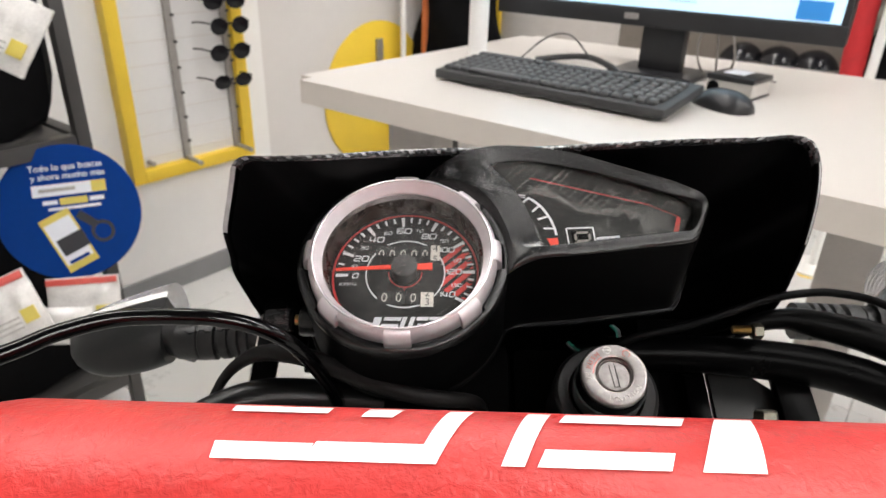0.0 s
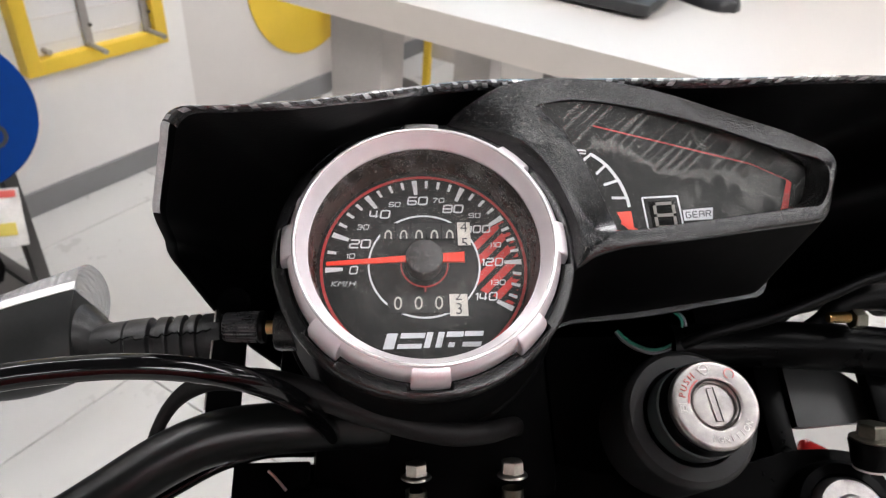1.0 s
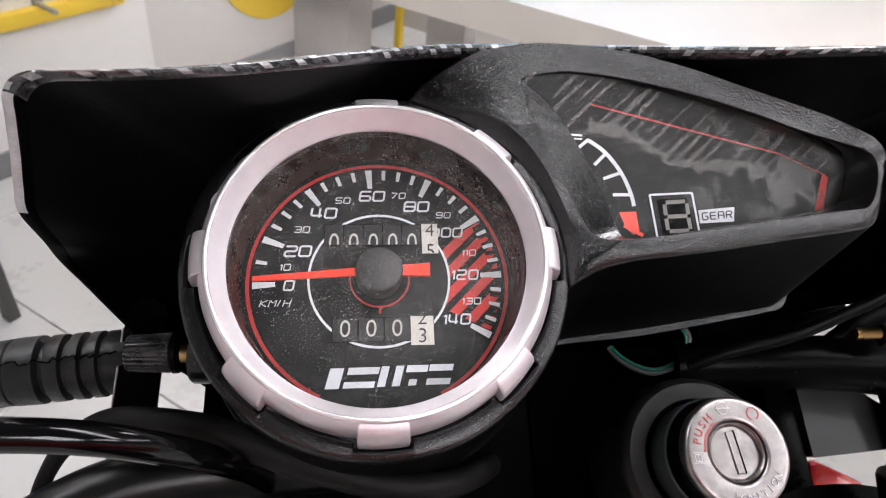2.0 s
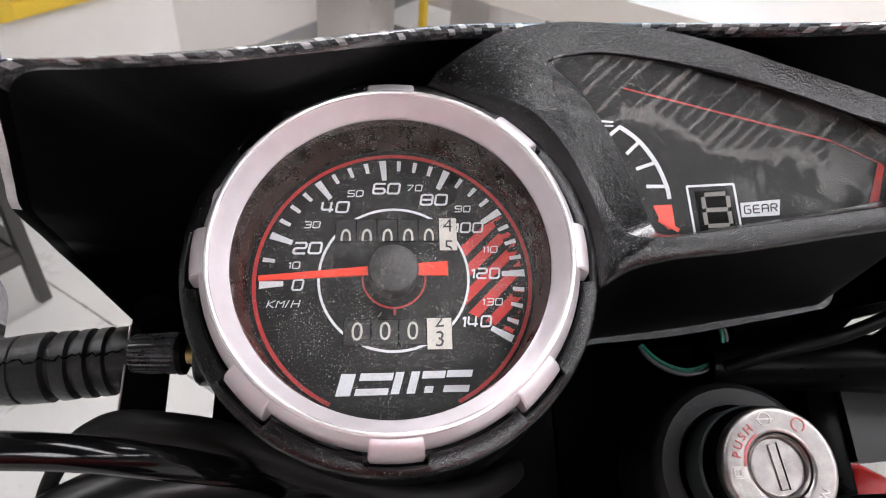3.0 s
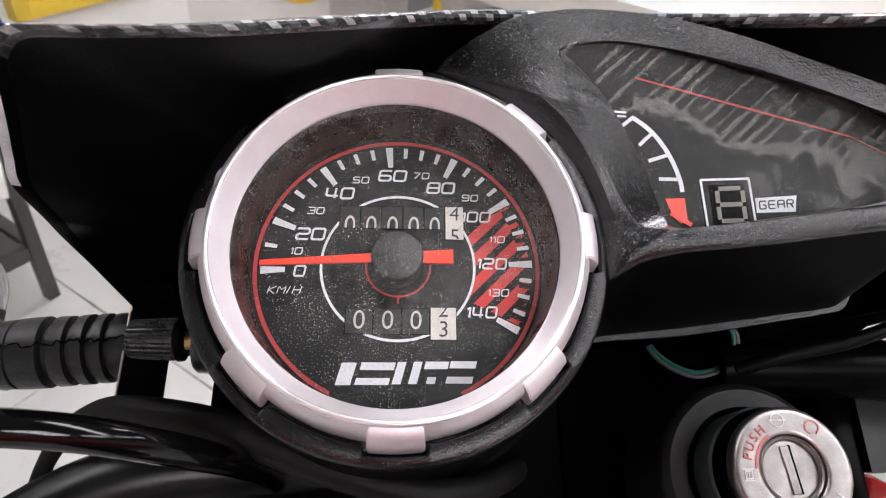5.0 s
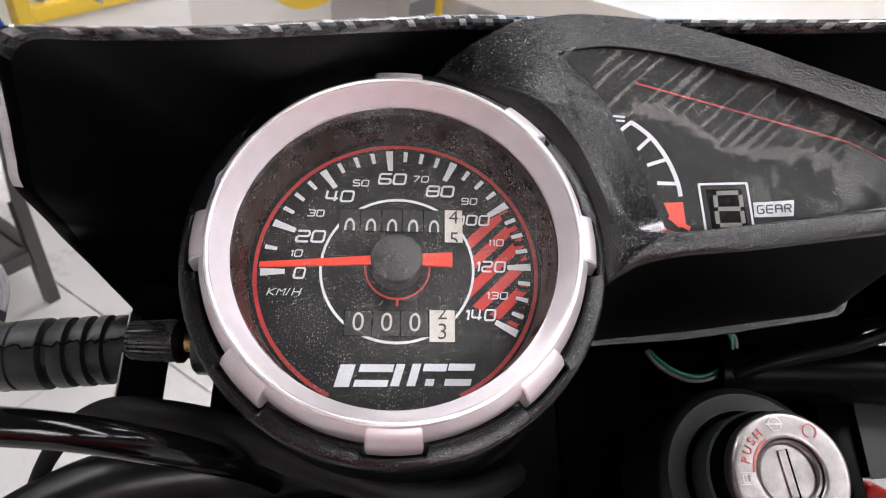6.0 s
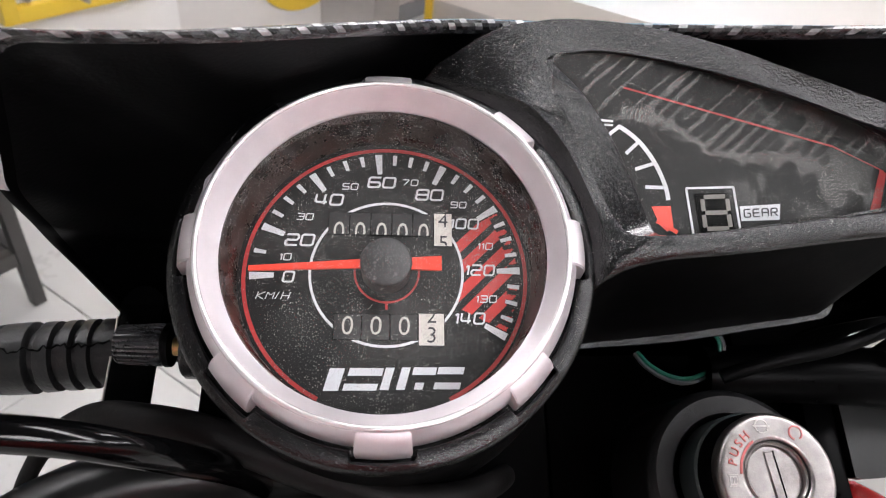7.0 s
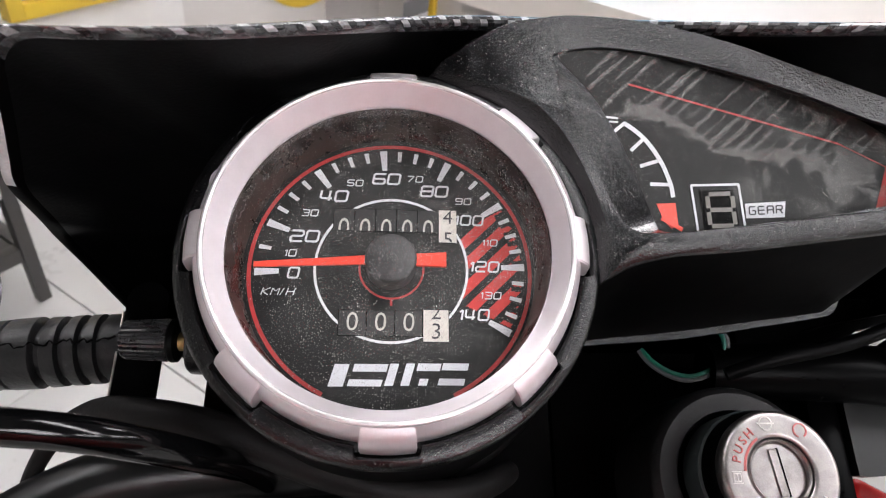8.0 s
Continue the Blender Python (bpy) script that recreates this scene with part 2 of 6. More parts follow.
M = dict(
    # the pale specks are dust and also painted glints of the grain
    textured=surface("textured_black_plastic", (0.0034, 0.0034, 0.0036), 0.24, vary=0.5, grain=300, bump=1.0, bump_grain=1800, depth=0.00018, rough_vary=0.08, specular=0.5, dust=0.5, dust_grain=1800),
    matt=surface("matt_black_plastic", (0.001, 0.001, 0.0011), 0.6, vary=0.25, grain=80, bump=0.15, bump_grain=700, specular=0.025),
    # smooth finish; its deeper black also carries shade under the housing
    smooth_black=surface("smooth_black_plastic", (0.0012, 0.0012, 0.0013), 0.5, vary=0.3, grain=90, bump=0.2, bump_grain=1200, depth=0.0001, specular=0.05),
    cowl_inner=surface("brushed_black_plastic", (0.0014, 0.0014, 0.0016), 0.42, vary=0.5, grain=50, bump=0.4, bump_grain=900, depth=0.0002, specular=0.1),
    satin=surface("satin_black_paint", (0.001, 0.001, 0.0011), 0.3, vary=0.2, grain=60, bump=0.05, specular=0.032),
    glossy=surface("glossy_black_sheath", (0.002, 0.002, 0.0022), 0.12, vary=0.2, grain=90, bump=0.08, bump_grain=250, rough_vary=0.05, specular=0.28),
    rubber=surface("black_rubber", (0.0016, 0.0016, 0.0017), 0.4, specular=0.05, vary=0.3, grain=140, bump=0.35, bump_grain=800),
    # black lifted in colour for the light on the lock collar's top
    collar=surface("lifted_black_casting", (0.007, 0.007, 0.0074), 0.45, vary=0.35, grain=110, bump=0.25, bump_grain=900, specular=0.3),
    sleeve=surface("worn_rubber_sleeve", (0.006, 0.0055, 0.0055), 0.5, vary=0.4, grain=120, bump=0.3, bump_grain=700, specular=0.14),
    barpaint=surface("semi_gloss_black_sheath", (0.003, 0.0032, 0.0032), 0.33, vary=0.3, grain=90, bump=0.1, bump_grain=300, specular=0.3),
    ribbed=surface("ribbed_black_plastic", (0.032, 0.032, 0.034), 0.28, vary=0.3, grain=200, specular=0.9),
    signalbody=surface("grey_black_lamp_plastic", (0.011, 0.0115, 0.0115), 0.42, vary=0.3, grain=70, bump=0.2, bump_grain=900, depth=0.0001, specular=0.35),
    sleevegrey=surface("grey_green_lock_sleeve", (0.028, 0.034, 0.034), 0.4, vary=0.3, grain=90, specular=0.3),
    stalkrubber=surface("worn_black_rubber", (0.009, 0.009, 0.0093), 0.4, vary=0.5, grain=160, bump=0.7, bump_grain=500, depth=0.0003, specular=0.4),
    # brown tint stands in for what the glossy wall reflects
    cup=surface("gloss_brown_dial_wall", (0.030, 0.019, 0.014), 0.28, vary=0.2, grain=120),
    dial=surface("printed_dial_face", (0.006, 0.006, 0.006), 0.5, specular=0.3, vary=0.4, grain=160, bump=0.05, bump_grain=900, dust=0.3, dust_grain=900),
    silver=surface("silver_painted_bezel", (0.645, 0.60, 0.62), 0.48, metal=0.7, vary=0.05, grain=200, bump=0.05, bump_grain=2500, rough_vary=0.05),
    # lighter than the bezel's paint, to carry the highlight along the crest
    crest=surface("brightened_bezel_edge", (0.86, 0.83, 0.835), 0.22, metal=0.6, vary=0.05, grain=200, rough_vary=0.04),
    chrome=surface("worn_chrome", (0.33, 0.308, 0.30), 0.36, metal=1.0, vary=0.28, grain=330, bump=0.22, bump_grain=900, depth=0.0002, rough_vary=0.14),
    steel=surface("zinc_plated_steel", (0.55, 0.52, 0.47), 0.32, metal=1.0, vary=0.2, grain=200, bump=0.1),
    dullsteel=surface("dull_zinc_plated_steel", (0.13, 0.125, 0.10), 0.38, metal=1.0, vary=0.3, grain=200, bump=0.15),
    brass=surface("brass", (0.62, 0.45, 0.20), 0.3, metal=1.0, vary=0.2, grain=300),
    lint=surface("grey_lint", (0.30, 0.29, 0.27), 0.9, vary=0.2, grain=400),
    white=surface("white_dial_print", (0.64, 0.65, 0.68), 0.45, vary=0.04, grain=400),
    red=surface("red_dial_print", (0.55, 0.035, 0.03), 0.45, vary=0.15, grain=300),
    darkred=surface("dark_red_dial_print", (0.42, 0.03, 0.03), 0.5, vary=0.2, grain=300),
    needle=surface("orange_red_needle", (0.85, 0.06, 0.03), 0.4, vary=0.06, grain=300),
    hub=surface("grey_needle_hub", (0.038, 0.038, 0.039), 0.5, dust=0.4, vary=0.55, grain=260, bump=0.5, bump_grain=700),
    wheelprint=surface("grey_wheel_print", (0.50, 0.48, 0.44), 0.5, vary=0.12, grain=300),
    wheel=surface("black_number_wheel", (0.011, 0.011, 0.0115), 0.5, vary=0.3, grain=300),
    cream=surface("cream_number_wheel", (0.60, 0.57, 0.52), 0.5, vary=0.1, grain=200),
    digit=surface("unlit_display_segment", (0.19, 0.178, 0.16), 0.4, vary=0.08, grain=200),
    pad=surface("red_leatherette", (0.57, 0.036, 0.033), 0.38, vary=0.14, grain=50, bump=0.8, bump_grain=300, depth=0.0007, twist=0.3, rough_vary=0.06),
    padwhite=surface("white_pad_print", (0.83, 0.82, 0.82), 0.5, vary=0.03, grain=90, bump=0.35, bump_grain=300, depth=0.0005, twist=0.3),
    greywire=surface("grey_wire_sheath", (0.10, 0.10, 0.105), 0.4, vary=0.2),
    wornred=surface("worn_red_paint", (0.42, 0.09, 0.085), 0.5, vary=0.35, grain=500),
    green=surface("green_wire_sheath", (0.012, 0.13, 0.09), 0.4, vary=0.1),
    redpaint=surface("red_paint", (0.55, 0.02, 0.02), 0.25, vary=0.06, coat=0.5),
    weave_dark=surface("carbon_weave_dark", (0.022, 0.022, 0.023), 0.26, vary=0.5, grain=250, coat=0.6),
    weave_mid=surface("carbon_weave_grey", (0.055, 0.055, 0.058), 0.25, vary=0.6, grain=250, coat=0.6),
    weave_light=surface("carbon_weave_light", (0.30, 0.30, 0.305), 0.3, metal=0.2, vary=0.7, grain=200, coat=0.6),
    # pale grey painted for the light that the cowl's edge catches
    edge=surface("grey_edge_highlight", (0.48, 0.48, 0.485), 0.4, vary=0.25, grain=150, bump=0.3),
    dust_glass=cover_glass("dusty_dial_glass", 0.95, 0.03, 1650, streaks=0.24, streak_turn=38.0),
    film_glass=cover_glass("smeared_display_glass", 0.48, 0.004, 1650, bands=0.2, streaks=0.04, streak_turn=40.0),
    lens=plain_glass("clear_lens", (0.82, 0.81, 0.81), 0.2),
    # white put in for the bright reflection along the reflector's edge
    edge_bright=surface("white_lens_edge", (0.80, 0.79, 0.78), 0.25, vary=0.1, grain=300, bump=0.3, bump_grain=900),
    reflector=surface("silver_reflector", (0.75, 0.74, 0.73), 0.2, metal=0.9, vary=0.25, grain=160, bump=0.5, bump_grain=250),
    wall=surface("white_wall_paint", (0.82, 0.805, 0.785), 0.65, vary=0.03, grain=3, bump=0.08, bump_grain=60),
    greywall=surface("pale_grey_wall_paint", (0.66, 0.63, 0.605), 0.65, vary=0.03, grain=3, bump=0.08, bump_grain=60),
    # unseen ceiling, kept dark so glass and black plastic mirror little
    ceiling=surface("grey_ceiling_paint", (0.096, 0.096, 0.096), 0.7, vary=0.03, grain=4),
    dimwall=surface("pale_wall_paint", (0.62, 0.60, 0.58), 0.6, vary=0.04, grain=3, bump=0.08, bump_grain=60),
    skirting=surface("grey_skirting", (0.23, 0.23, 0.235), 0.5, vary=0.06, grain=10),
    tile=surface("pale_floor_tile", (0.58, 0.575, 0.56), 0.28, vary=0.015, grain=5, rough_vary=0.03, bump=0.008, bump_grain=40),
    grout=surface("grey_grout", (0.56, 0.55, 0.53), 0.8, vary=0.1, grain=30),
    yellow=surface("yellow_lacquer", (0.80, 0.55, 0.045), 0.42, vary=0.04, grain=10),
    board=surface("white_board", (0.72, 0.71, 0.70), 0.5, vary=0.03, grain=8),
    strip=surface("grey_rack_strip", (0.36, 0.34, 0.32), 0.4, metal=0.5, vary=0.1, grain=60),
    eyewear=surface("black_eyewear", (0.006, 0.006, 0.008), 0.22, specular=0.35, vary=0.2),
    counter=surface("white_laminate", (0.57, 0.535, 0.50), 0.32, vary=0.02, grain=5, bump=0.02, bump_grain=80),
    counter_edge=surface("cream_edge_band", (0.74, 0.68, 0.62), 0.45, vary=0.03, grain=8),
    leg=surface("pale_leg_paint", (0.52, 0.49, 0.465), 0.45, vary=0.06, grain=20),
    emboss=surface("worn_raised_chrome", (0.60, 0.57, 0.56), 0.3, metal=0.7, vary=0.3, grain=500),
    post=surface("white_enamel", (0.80, 0.79, 0.77), 0.35, vary=0.03, grain=20),
    orange=surface("orange_panel", (0.55, 0.16, 0.05), 0.5, vary=0.1, grain=20),
    keycap=surface("dark_keycap", (0.075, 0.077, 0.08), 0.62, vary=0.15, grain=120, bump=0.1),
    kbody=surface("keyboard_body", (0.035, 0.036, 0.038), 0.6, vary=0.15, grain=60),
    gadget=surface("black_gadget_plastic", (0.018, 0.018, 0.02), 0.35, vary=0.2, grain=40),
    screen=lamp_surface("lit_screen", (0.50, 0.74, 0.90), 0.55),
    screenblue=lamp_surface("lit_screen_blue", (0.02, 0.16, 0.42), 0.5),
    screentext=lamp_surface("lit_screen_grey", (0.36, 0.52, 0.66), 0.5),
    rack=surface("dark_grey_metal", (0.055, 0.052, 0.05), 0.45, vary=0.12, grain=30),
    cloth=surface("black_cloth", (0.004, 0.004, 0.0045), 0.9, vary=0.35, grain=40, bump=0.6, bump_grain=500, specular=0.1),
    greycloth=surface("grey_blue_cloth", (0.20, 0.22, 0.25), 0.8, vary=0.2, grain=14, bump=0.4, bump_grain=400),
    signblue=surface("royal_blue_print", (0.0008, 0.033, 0.19), 0.7, specular=0.12, vary=0.08, grain=10),
    signwhite=surface("white_sign_print", (0.70, 0.72, 0.78), 0.4, vary=0.05, grain=30),
    signyellow=surface("yellow_sign_print", (0.62, 0.50, 0.10), 0.4, vary=0.06, grain=30),
    signblack=surface("black_sign_print", (0.02, 0.02, 0.025), 0.4, vary=0.2, grain=60),
    bag=surface("clear_bag_white_card", (0.66, 0.64, 0.62), 0.22, vary=0.2, grain=25, bump=0.7, bump_grain=70),
    bagred=surface("red_card_header", (0.62, 0.10, 0.08), 0.4, vary=0.12, grain=30),
    slat=surface("taupe_slatwall", (0.19, 0.165, 0.14), 0.5, vary=0.15, grain=9),
    redcloth=surface("red_cloth", (0.50, 0.02, 0.025), 0.75, vary=0.15, grain=20, bump=0.4, bump_grain=300),
    card=surface("grey_cardboard", (0.46, 0.44, 0.41), 0.6, vary=0.1, grain=20),
    panel=lamp_surface("ceiling_lamp_panel", (1.0, 0.97, 0.93), 13.8),
)


# ---------------------------------------------------------------- mesh helpers
def link(name, bm, material, smooth=True):
    me = bpy.data.meshes.new(name)
    bm.normal_update()
    for f in bm.faces:
        f.smooth = smooth
    bm.to_mesh(me)
    bm.free()
    me.materials.append(material)
    return me


def sharp(me, angle=38):
    """Flat-looking edges where faces meet at more than the angle."""
    bm = bmesh.new()
    bm.from_mesh(me)
    for e in bm.edges:
        if len(e.link_faces) == 2 and e.calc_face_angle(0) > radians(angle):
            e.smooth = False
    bm.to_mesh(me)
    bm.free()


def part(name, bm, material, parent, label="", at=None, smooth=True):
    """Links a bmesh as one mesh object under a thing or a part."""
    me = link(name, bm, material, smooth)
    if smooth:
        sharp(me)
    ob = new(name, me)
    ob.parent = parent
    if at is not None:
        ob.matrix_basis = at
    if label:
        tagged(ob, label)
    return ob


def thing(name, label, category, at, group="", kind=""):
    ob = new(name)
    ob.empty_display_size = 0.05
    ob.matrix_basis = at
    return tagged(ob, label, category, group, kind)


def solid(name, bm, material, label, category, at, group="", kind="", smooth=True):
    ob = part(name, bm, material, None, "", at, smooth)
    return tagged(ob, label, category, group, kind)


def box(sx, sy, sz, at=(0, 0, 0), bevel=0.0, segments=2, turn=None):
    """A bevelled box of that size round a middle."""
    bm = bmesh.new()
    bmesh.ops.create_cube(bm, size=1, matrix=Matrix.Diagonal((sx, sy, sz, 1)))
    if bevel:
        bmesh.ops.bevel(bm, geom=list(bm.edges), offset=bevel, segments=segments, affect="EDGES", profile=0.6)
    if turn is not None:
        bmesh.ops.transform(bm, matrix=turn, verts=bm.verts)
    bmesh.ops.translate(bm, vec=at, verts=bm.verts)
    return bm


def join(*many):
    out = bmesh.new()
    for bm in many:
        me = bpy.data.meshes.new("tmp")
        bm.to_mesh(me)
        bm.free()
        out.from_mesh(me)
        bpy.data.meshes.remove(me)
    return out


def moved(bm, m):
    bmesh.ops.transform(bm, matrix=m, verts=bm.verts)
    return bm


def lathe(profile, n=96, start=0.0, end=360.0, closed=False):
    """Turns (radius, height) rows round the z axis; closed joins the last row to the first."""
    bm = bmesh.new()
    whole = abs(end - start - 360) < 1e-6
    steps = n if whole else n + 1
    rings = []
    for k in range(steps):
        a = radians(start + (end - start) * k / n)
        rings.append([bm.verts.new((r * math.cos(a), r * math.sin(a), z)) for r, z in profile])
    rows = len(profile)
    for k in range(n):
        p, q = rings[k], rings[(k + 1) % steps]
        for i in range(rows if closed else rows - 1):
            j = (i + 1) % rows
            f = [p[i], q[i], q[j], p[j]]
            bm.faces.new(f)
    if not whole and closed:
        bm.faces.new(rings[0])
        bm.faces.new(list(reversed(rings[-1])))
    bmesh.ops.remove_doubles(bm, verts=bm.verts, dist=1e-7)
    bmesh.ops.recalc_face_normals(bm, faces=bm.faces)
    return bm


def smooth_path(points, per=8):
    """A Catmull-Rom line through the points."""
    p = [Vector(q) for q in points]
    p = [p[0] * 2 - p[1]] + p + [p[-1] * 2 - p[-2]]
    out = []
    for i in range(1, len(p) - 2):
        for k in range(per):
            t = k / per
            a, b, c, d = p[i - 1], p[i], p[i + 1], p[i + 2]
            out.append(0.5 * ((2 * b) + (c - a) * t + (2 * a - 5 * b + 4 * c - d) * t * t + (3 * b - a - 3 * c + d) * t ** 3))
    out.append(p[-2])
    return out


def tube(points, radius, n=14, per=8, smooth=True):
    """A round tube along a smooth line; radius is a number or one for each given point."""
    line = smooth_path(points, per) if smooth else [Vector(q) for q in points]
    if isinstance(radius, (int, float)):
        radii = [radius] * len(line)
    else:
        radii = [float(np.interp(i / (len(line) - 1) * (len(radius) - 1), range(len(radius)), radius)) for i in range(len(line))]
    bm = bmesh.new()
    rings = []
    side = None
    for i, p in enumerate(line):
        d = (line[min(i + 1, len(line) - 1)] - line[max(i - 1, 0)]).normalized()
        if side is None:
            side = d.orthogonal().normalized()
        side = (side - d * side.dot(d)).normalized()
        up = d.cross(side)
        rings.append([bm.verts.new(p + (side * math.cos(a) + up * math.sin(a)) * radii[i]) for a in [2 * math.pi * k / n for k in range(n)]])
    for r, s in zip(rings, rings[1:]):
        for k in range(n):
            bm.faces.new((r[k], r[(k + 1) % n], s[(k + 1) % n], s[k]))
    bm.faces.new(list(reversed(rings[0])))
    bm.faces.new(rings[-1])
    return bm


def loft(loops, cap_first=False, cap_last=False, closed=True):
    """Skins loops of equal length."""
    bm = bmesh.new()
    rows = [[bm.verts.new(p) for p in loop] for loop in loops]
    n = len(rows[0])
    for r, s in zip(rows, rows[1:]):
        for k in range(n if closed else n - 1):
            bm.faces.new((r[k], r[(k + 1) % n], s[(k + 1) % n], s[k]))
    if cap_first:
        bm.faces.new(list(reversed(rows[0])))
    if cap_last:
        bm.faces.new(rows[-1])
    bmesh.ops.recalc_face_normals(bm, faces=bm.faces)
    return bm


def plate(outline, z0, z1):
    """A flat plate with that outline between two heights."""
    bm = bmesh.new()
    low = [bm.verts.new((x, y, z0)) for x, y in outline]
    high = [bm.verts.new((x, y, z1)) for x, y in outline]
    n = len(outline)
    for k in range(n):
        bm.faces.new((low[k], low[(k + 1) % n], high[(k + 1) % n], high[k]))
    bm.faces.new(high)
    bm.faces.new(list(reversed(low)))
    bmesh.ops.recalc_face_normals(bm, faces=bm.faces)
    return bm


def mm(points):
    return [tuple(c * MM for c in p) for p in points]


def lettering(name, words, size, material, parent, at, wide=1.0, slant=0.0, bold=0.0, depth=0.00008, label="", low=None, high=None):
    """Words in the built-in font as a thin raised mesh, middle at the origin of the pose."""
    cu = bpy.data.curves.new(name, "FONT")
    cu.body, cu.size, cu.align_x, cu.align_y = words, size, "CENTER", "CENTER"
    cu.shear, cu.offset, cu.extrude, cu.resolution_u = slant, bold * size, depth, 3
    tmp = new("tmp_words", cu)
    bpy.context.view_layer.update()
    me = bpy.data.meshes.new_from_object(tmp.evaluated_get(bpy.context.evaluated_depsgraph_get()))
    bpy.data.objects.remove(tmp)
    bpy.data.curves.remove(cu)
    me.name = name
    me.transform(Matrix.Diagonal((wide, 1, 1, 1)))
    if low is not None:
        bm = bmesh.new()
        bm.from_mesh(me)
        for y, away in ((low, -1), (high, 1)):
            bmesh.ops.bisect_plane(bm, geom=list(bm.verts) + list(bm.edges) + list(bm.faces), plane_co=(0, y, 0), plane_no=(0, away, 0), clear_outer=True)
        bm.to_mesh(me)
        bm.free()
    me.materials.clear()
    me.materials.append(material)
    ob = new(name, me)
    ob.parent, ob.matrix_basis = parent, at
    if label:
        tagged(ob, label)
    return ob


def ray_out(outline, centre, n):
    """Where n even rays from a centre leave an outline."""
    cx, cy = centre
    hits = []
    for k in range(n):
        a = 2 * math.pi * k / n
        dx, dy = math.cos(a), math.sin(a)
        best = None
        for (x0, y0), (x1, y1) in zip(outline, outline[1:] + outline[:1]):
            ex_, ey_ = x1 - x0, y1 - y0
            det = dx * -ey_ + dy * ex_
            if abs(det) < 1e-12:
                continue
            s = ((x0 - cx) * -ey_ + (y0 - cy) * ex_) / det
            w = (dx * (y0 - cy) - dy * (x0 - cx)) / det
            if s > 0 and -1e-9 <= w <= 1 + 1e-9 and (best is None or s > best):
                best = s
        hits.append((cx + dx * best, cy + dy * best))
    return hits


def rounded(outline, per=6):
    """A closed smooth line through an outline."""
    p = [Vector((*q, 0)) for q in outline]
    n = len(p)
    out = []
    for i in range(n):
        a, b, c, d = p[i - 1], p[i], p[(i + 1) % n], p[(i + 2) % n]
        for k in range(per):
            t = k / per
            q = 0.5 * ((2 * b) + (c - a) * t + (2 * a - 5 * b + 4 * c - d) * t * t + (3 * b - a - 3 * c + d) * t ** 3)
            out.append((q.x, q.y))
    return out


# ================================================================ the shop
def room(a, b, z, turn=0):
    return SHOP @ pose(a, b, z, 0, 0, turn)


WALL_A, FLOOR_FAR = -1.05, 3.4


def build_setting():
    flat = SHOP
    solid("floor", box(8.2, 8.2, 0.1, (1.6, 0.0, -0.06)), M["grout"], "pale grey glossy tiled shop floor", "floor", flat, kind="structure", smooth=False)
    solid("wall_west", box(0.12, 4.6, 3.0, (WALL_A - 0.06, 0.716 - 2.3, 1.5)), M["wall"], "white painted shop wall", "wall", flat, kind="structure", smooth=False)
    solid("wall_west_far", box(0.12, 2.8, 3.0, (WALL_A - 0.064, 0.716 + 1.4, 1.5)), M["greywall"], "pale grey painted shop wall", "wall", flat, kind="structure", smooth=False)
    solid("wall_north", box(7.0, 0.12, 3.0, (WALL_A - 0.12 + 3.5, FLOOR_FAR + 0.06, 1.5)), M["slat"], "taupe slatwall at the back of the shop", "wall", flat, kind="structure", smooth=False)
    # south and east walls are unseen, added to close the room for bounced light
    solid("wall_south", box(7.0, 0.12, 3.0, (WALL_A - 0.12 + 3.5, -3.95, 1.5)), M["dimwall"], "unseen pale painted wall closing the shop", "wall", flat, kind="structure", smooth=False)
    solid("wall_east", box(0.12, 7.5, 3.0, (5.7, -0.3, 1.5)), M["dimwall"], "unseen pale painted wall closing the shop", "wall", flat, kind="structure", smooth=False)
    solid("ceiling", box(7.2, 7.7, 0.1, (2.2, -0.3, 3.05)), M["ceiling"], "unseen dark grey ceiling with long lamps", "ceiling", flat, kind="structure", smooth=False)
    solid("baseboard", box(0.012, 4.6, 0.075, (WALL_A + 0.006, 0.716 - 2.3, 0.0375), 0.002), M["skirting"], "grey skirting board along the wall", "baseboard", flat, kind="structure", smooth=False)
    solid("baseboard_far", box(0.012, 2.6, 0.085, (WALL_A + 0.004, 0.716 + 1.3, 0.0425), 0.002), M["skirting"], "grey skirting board along the wall", "baseboard", flat, kind="structure", smooth=False)


def build_lamps():
    """Long unseen ceiling lamps, added to light the shop and the dashboard's upper band."""
    proto = None
    for a, b in ((-0.55, -0.6), (-0.55, 1.2), (-0.55, 2.7), (1.35, 2.5), (2.4, -2.2), (2.8, -2.2), (3.2, -2.2), (3.6, -2.4), (3.6, -0.6), (3.6, 1.2), (3.6, 2.7)):
        if proto is None:
            proto = thing("unseen_ceiling_light", "long white ceiling lamp panel, unseen, added for light", "ceiling light", room(a, b, 2.99), "ceiling lights")
            part("frame", box(0.32, 1.24, 0.03, (0, 0, 0), 0.004), M["post"], proto)
            part("diffuser", box(0.28, 1.18, 0.006, (0, 0, -0.017)), M["panel"], proto, "glowing white diffuser", smooth=False)
        else:
            copy_thing(proto, room(a, b, 2.99))
    # two more added end to end along the counter, for shine on the dashboard
    for a in (1.25, 2.5):
        copy_thing(proto, room(a, 0.16, 2.99, 90))


build_setting()
build_lamps()


# ================================================================ the motorcycle
BIKE_AT = Vector((0.03, 0.46, 0.0))
bike = thing("motorcycle", "small black motorcycle with a red handlebar pad, parked beside the counter", "motorcycle", Matrix.Translation(BIKE_AT))
TO_DASH = Matrix.Translation(-BIKE_AT) @ DASH

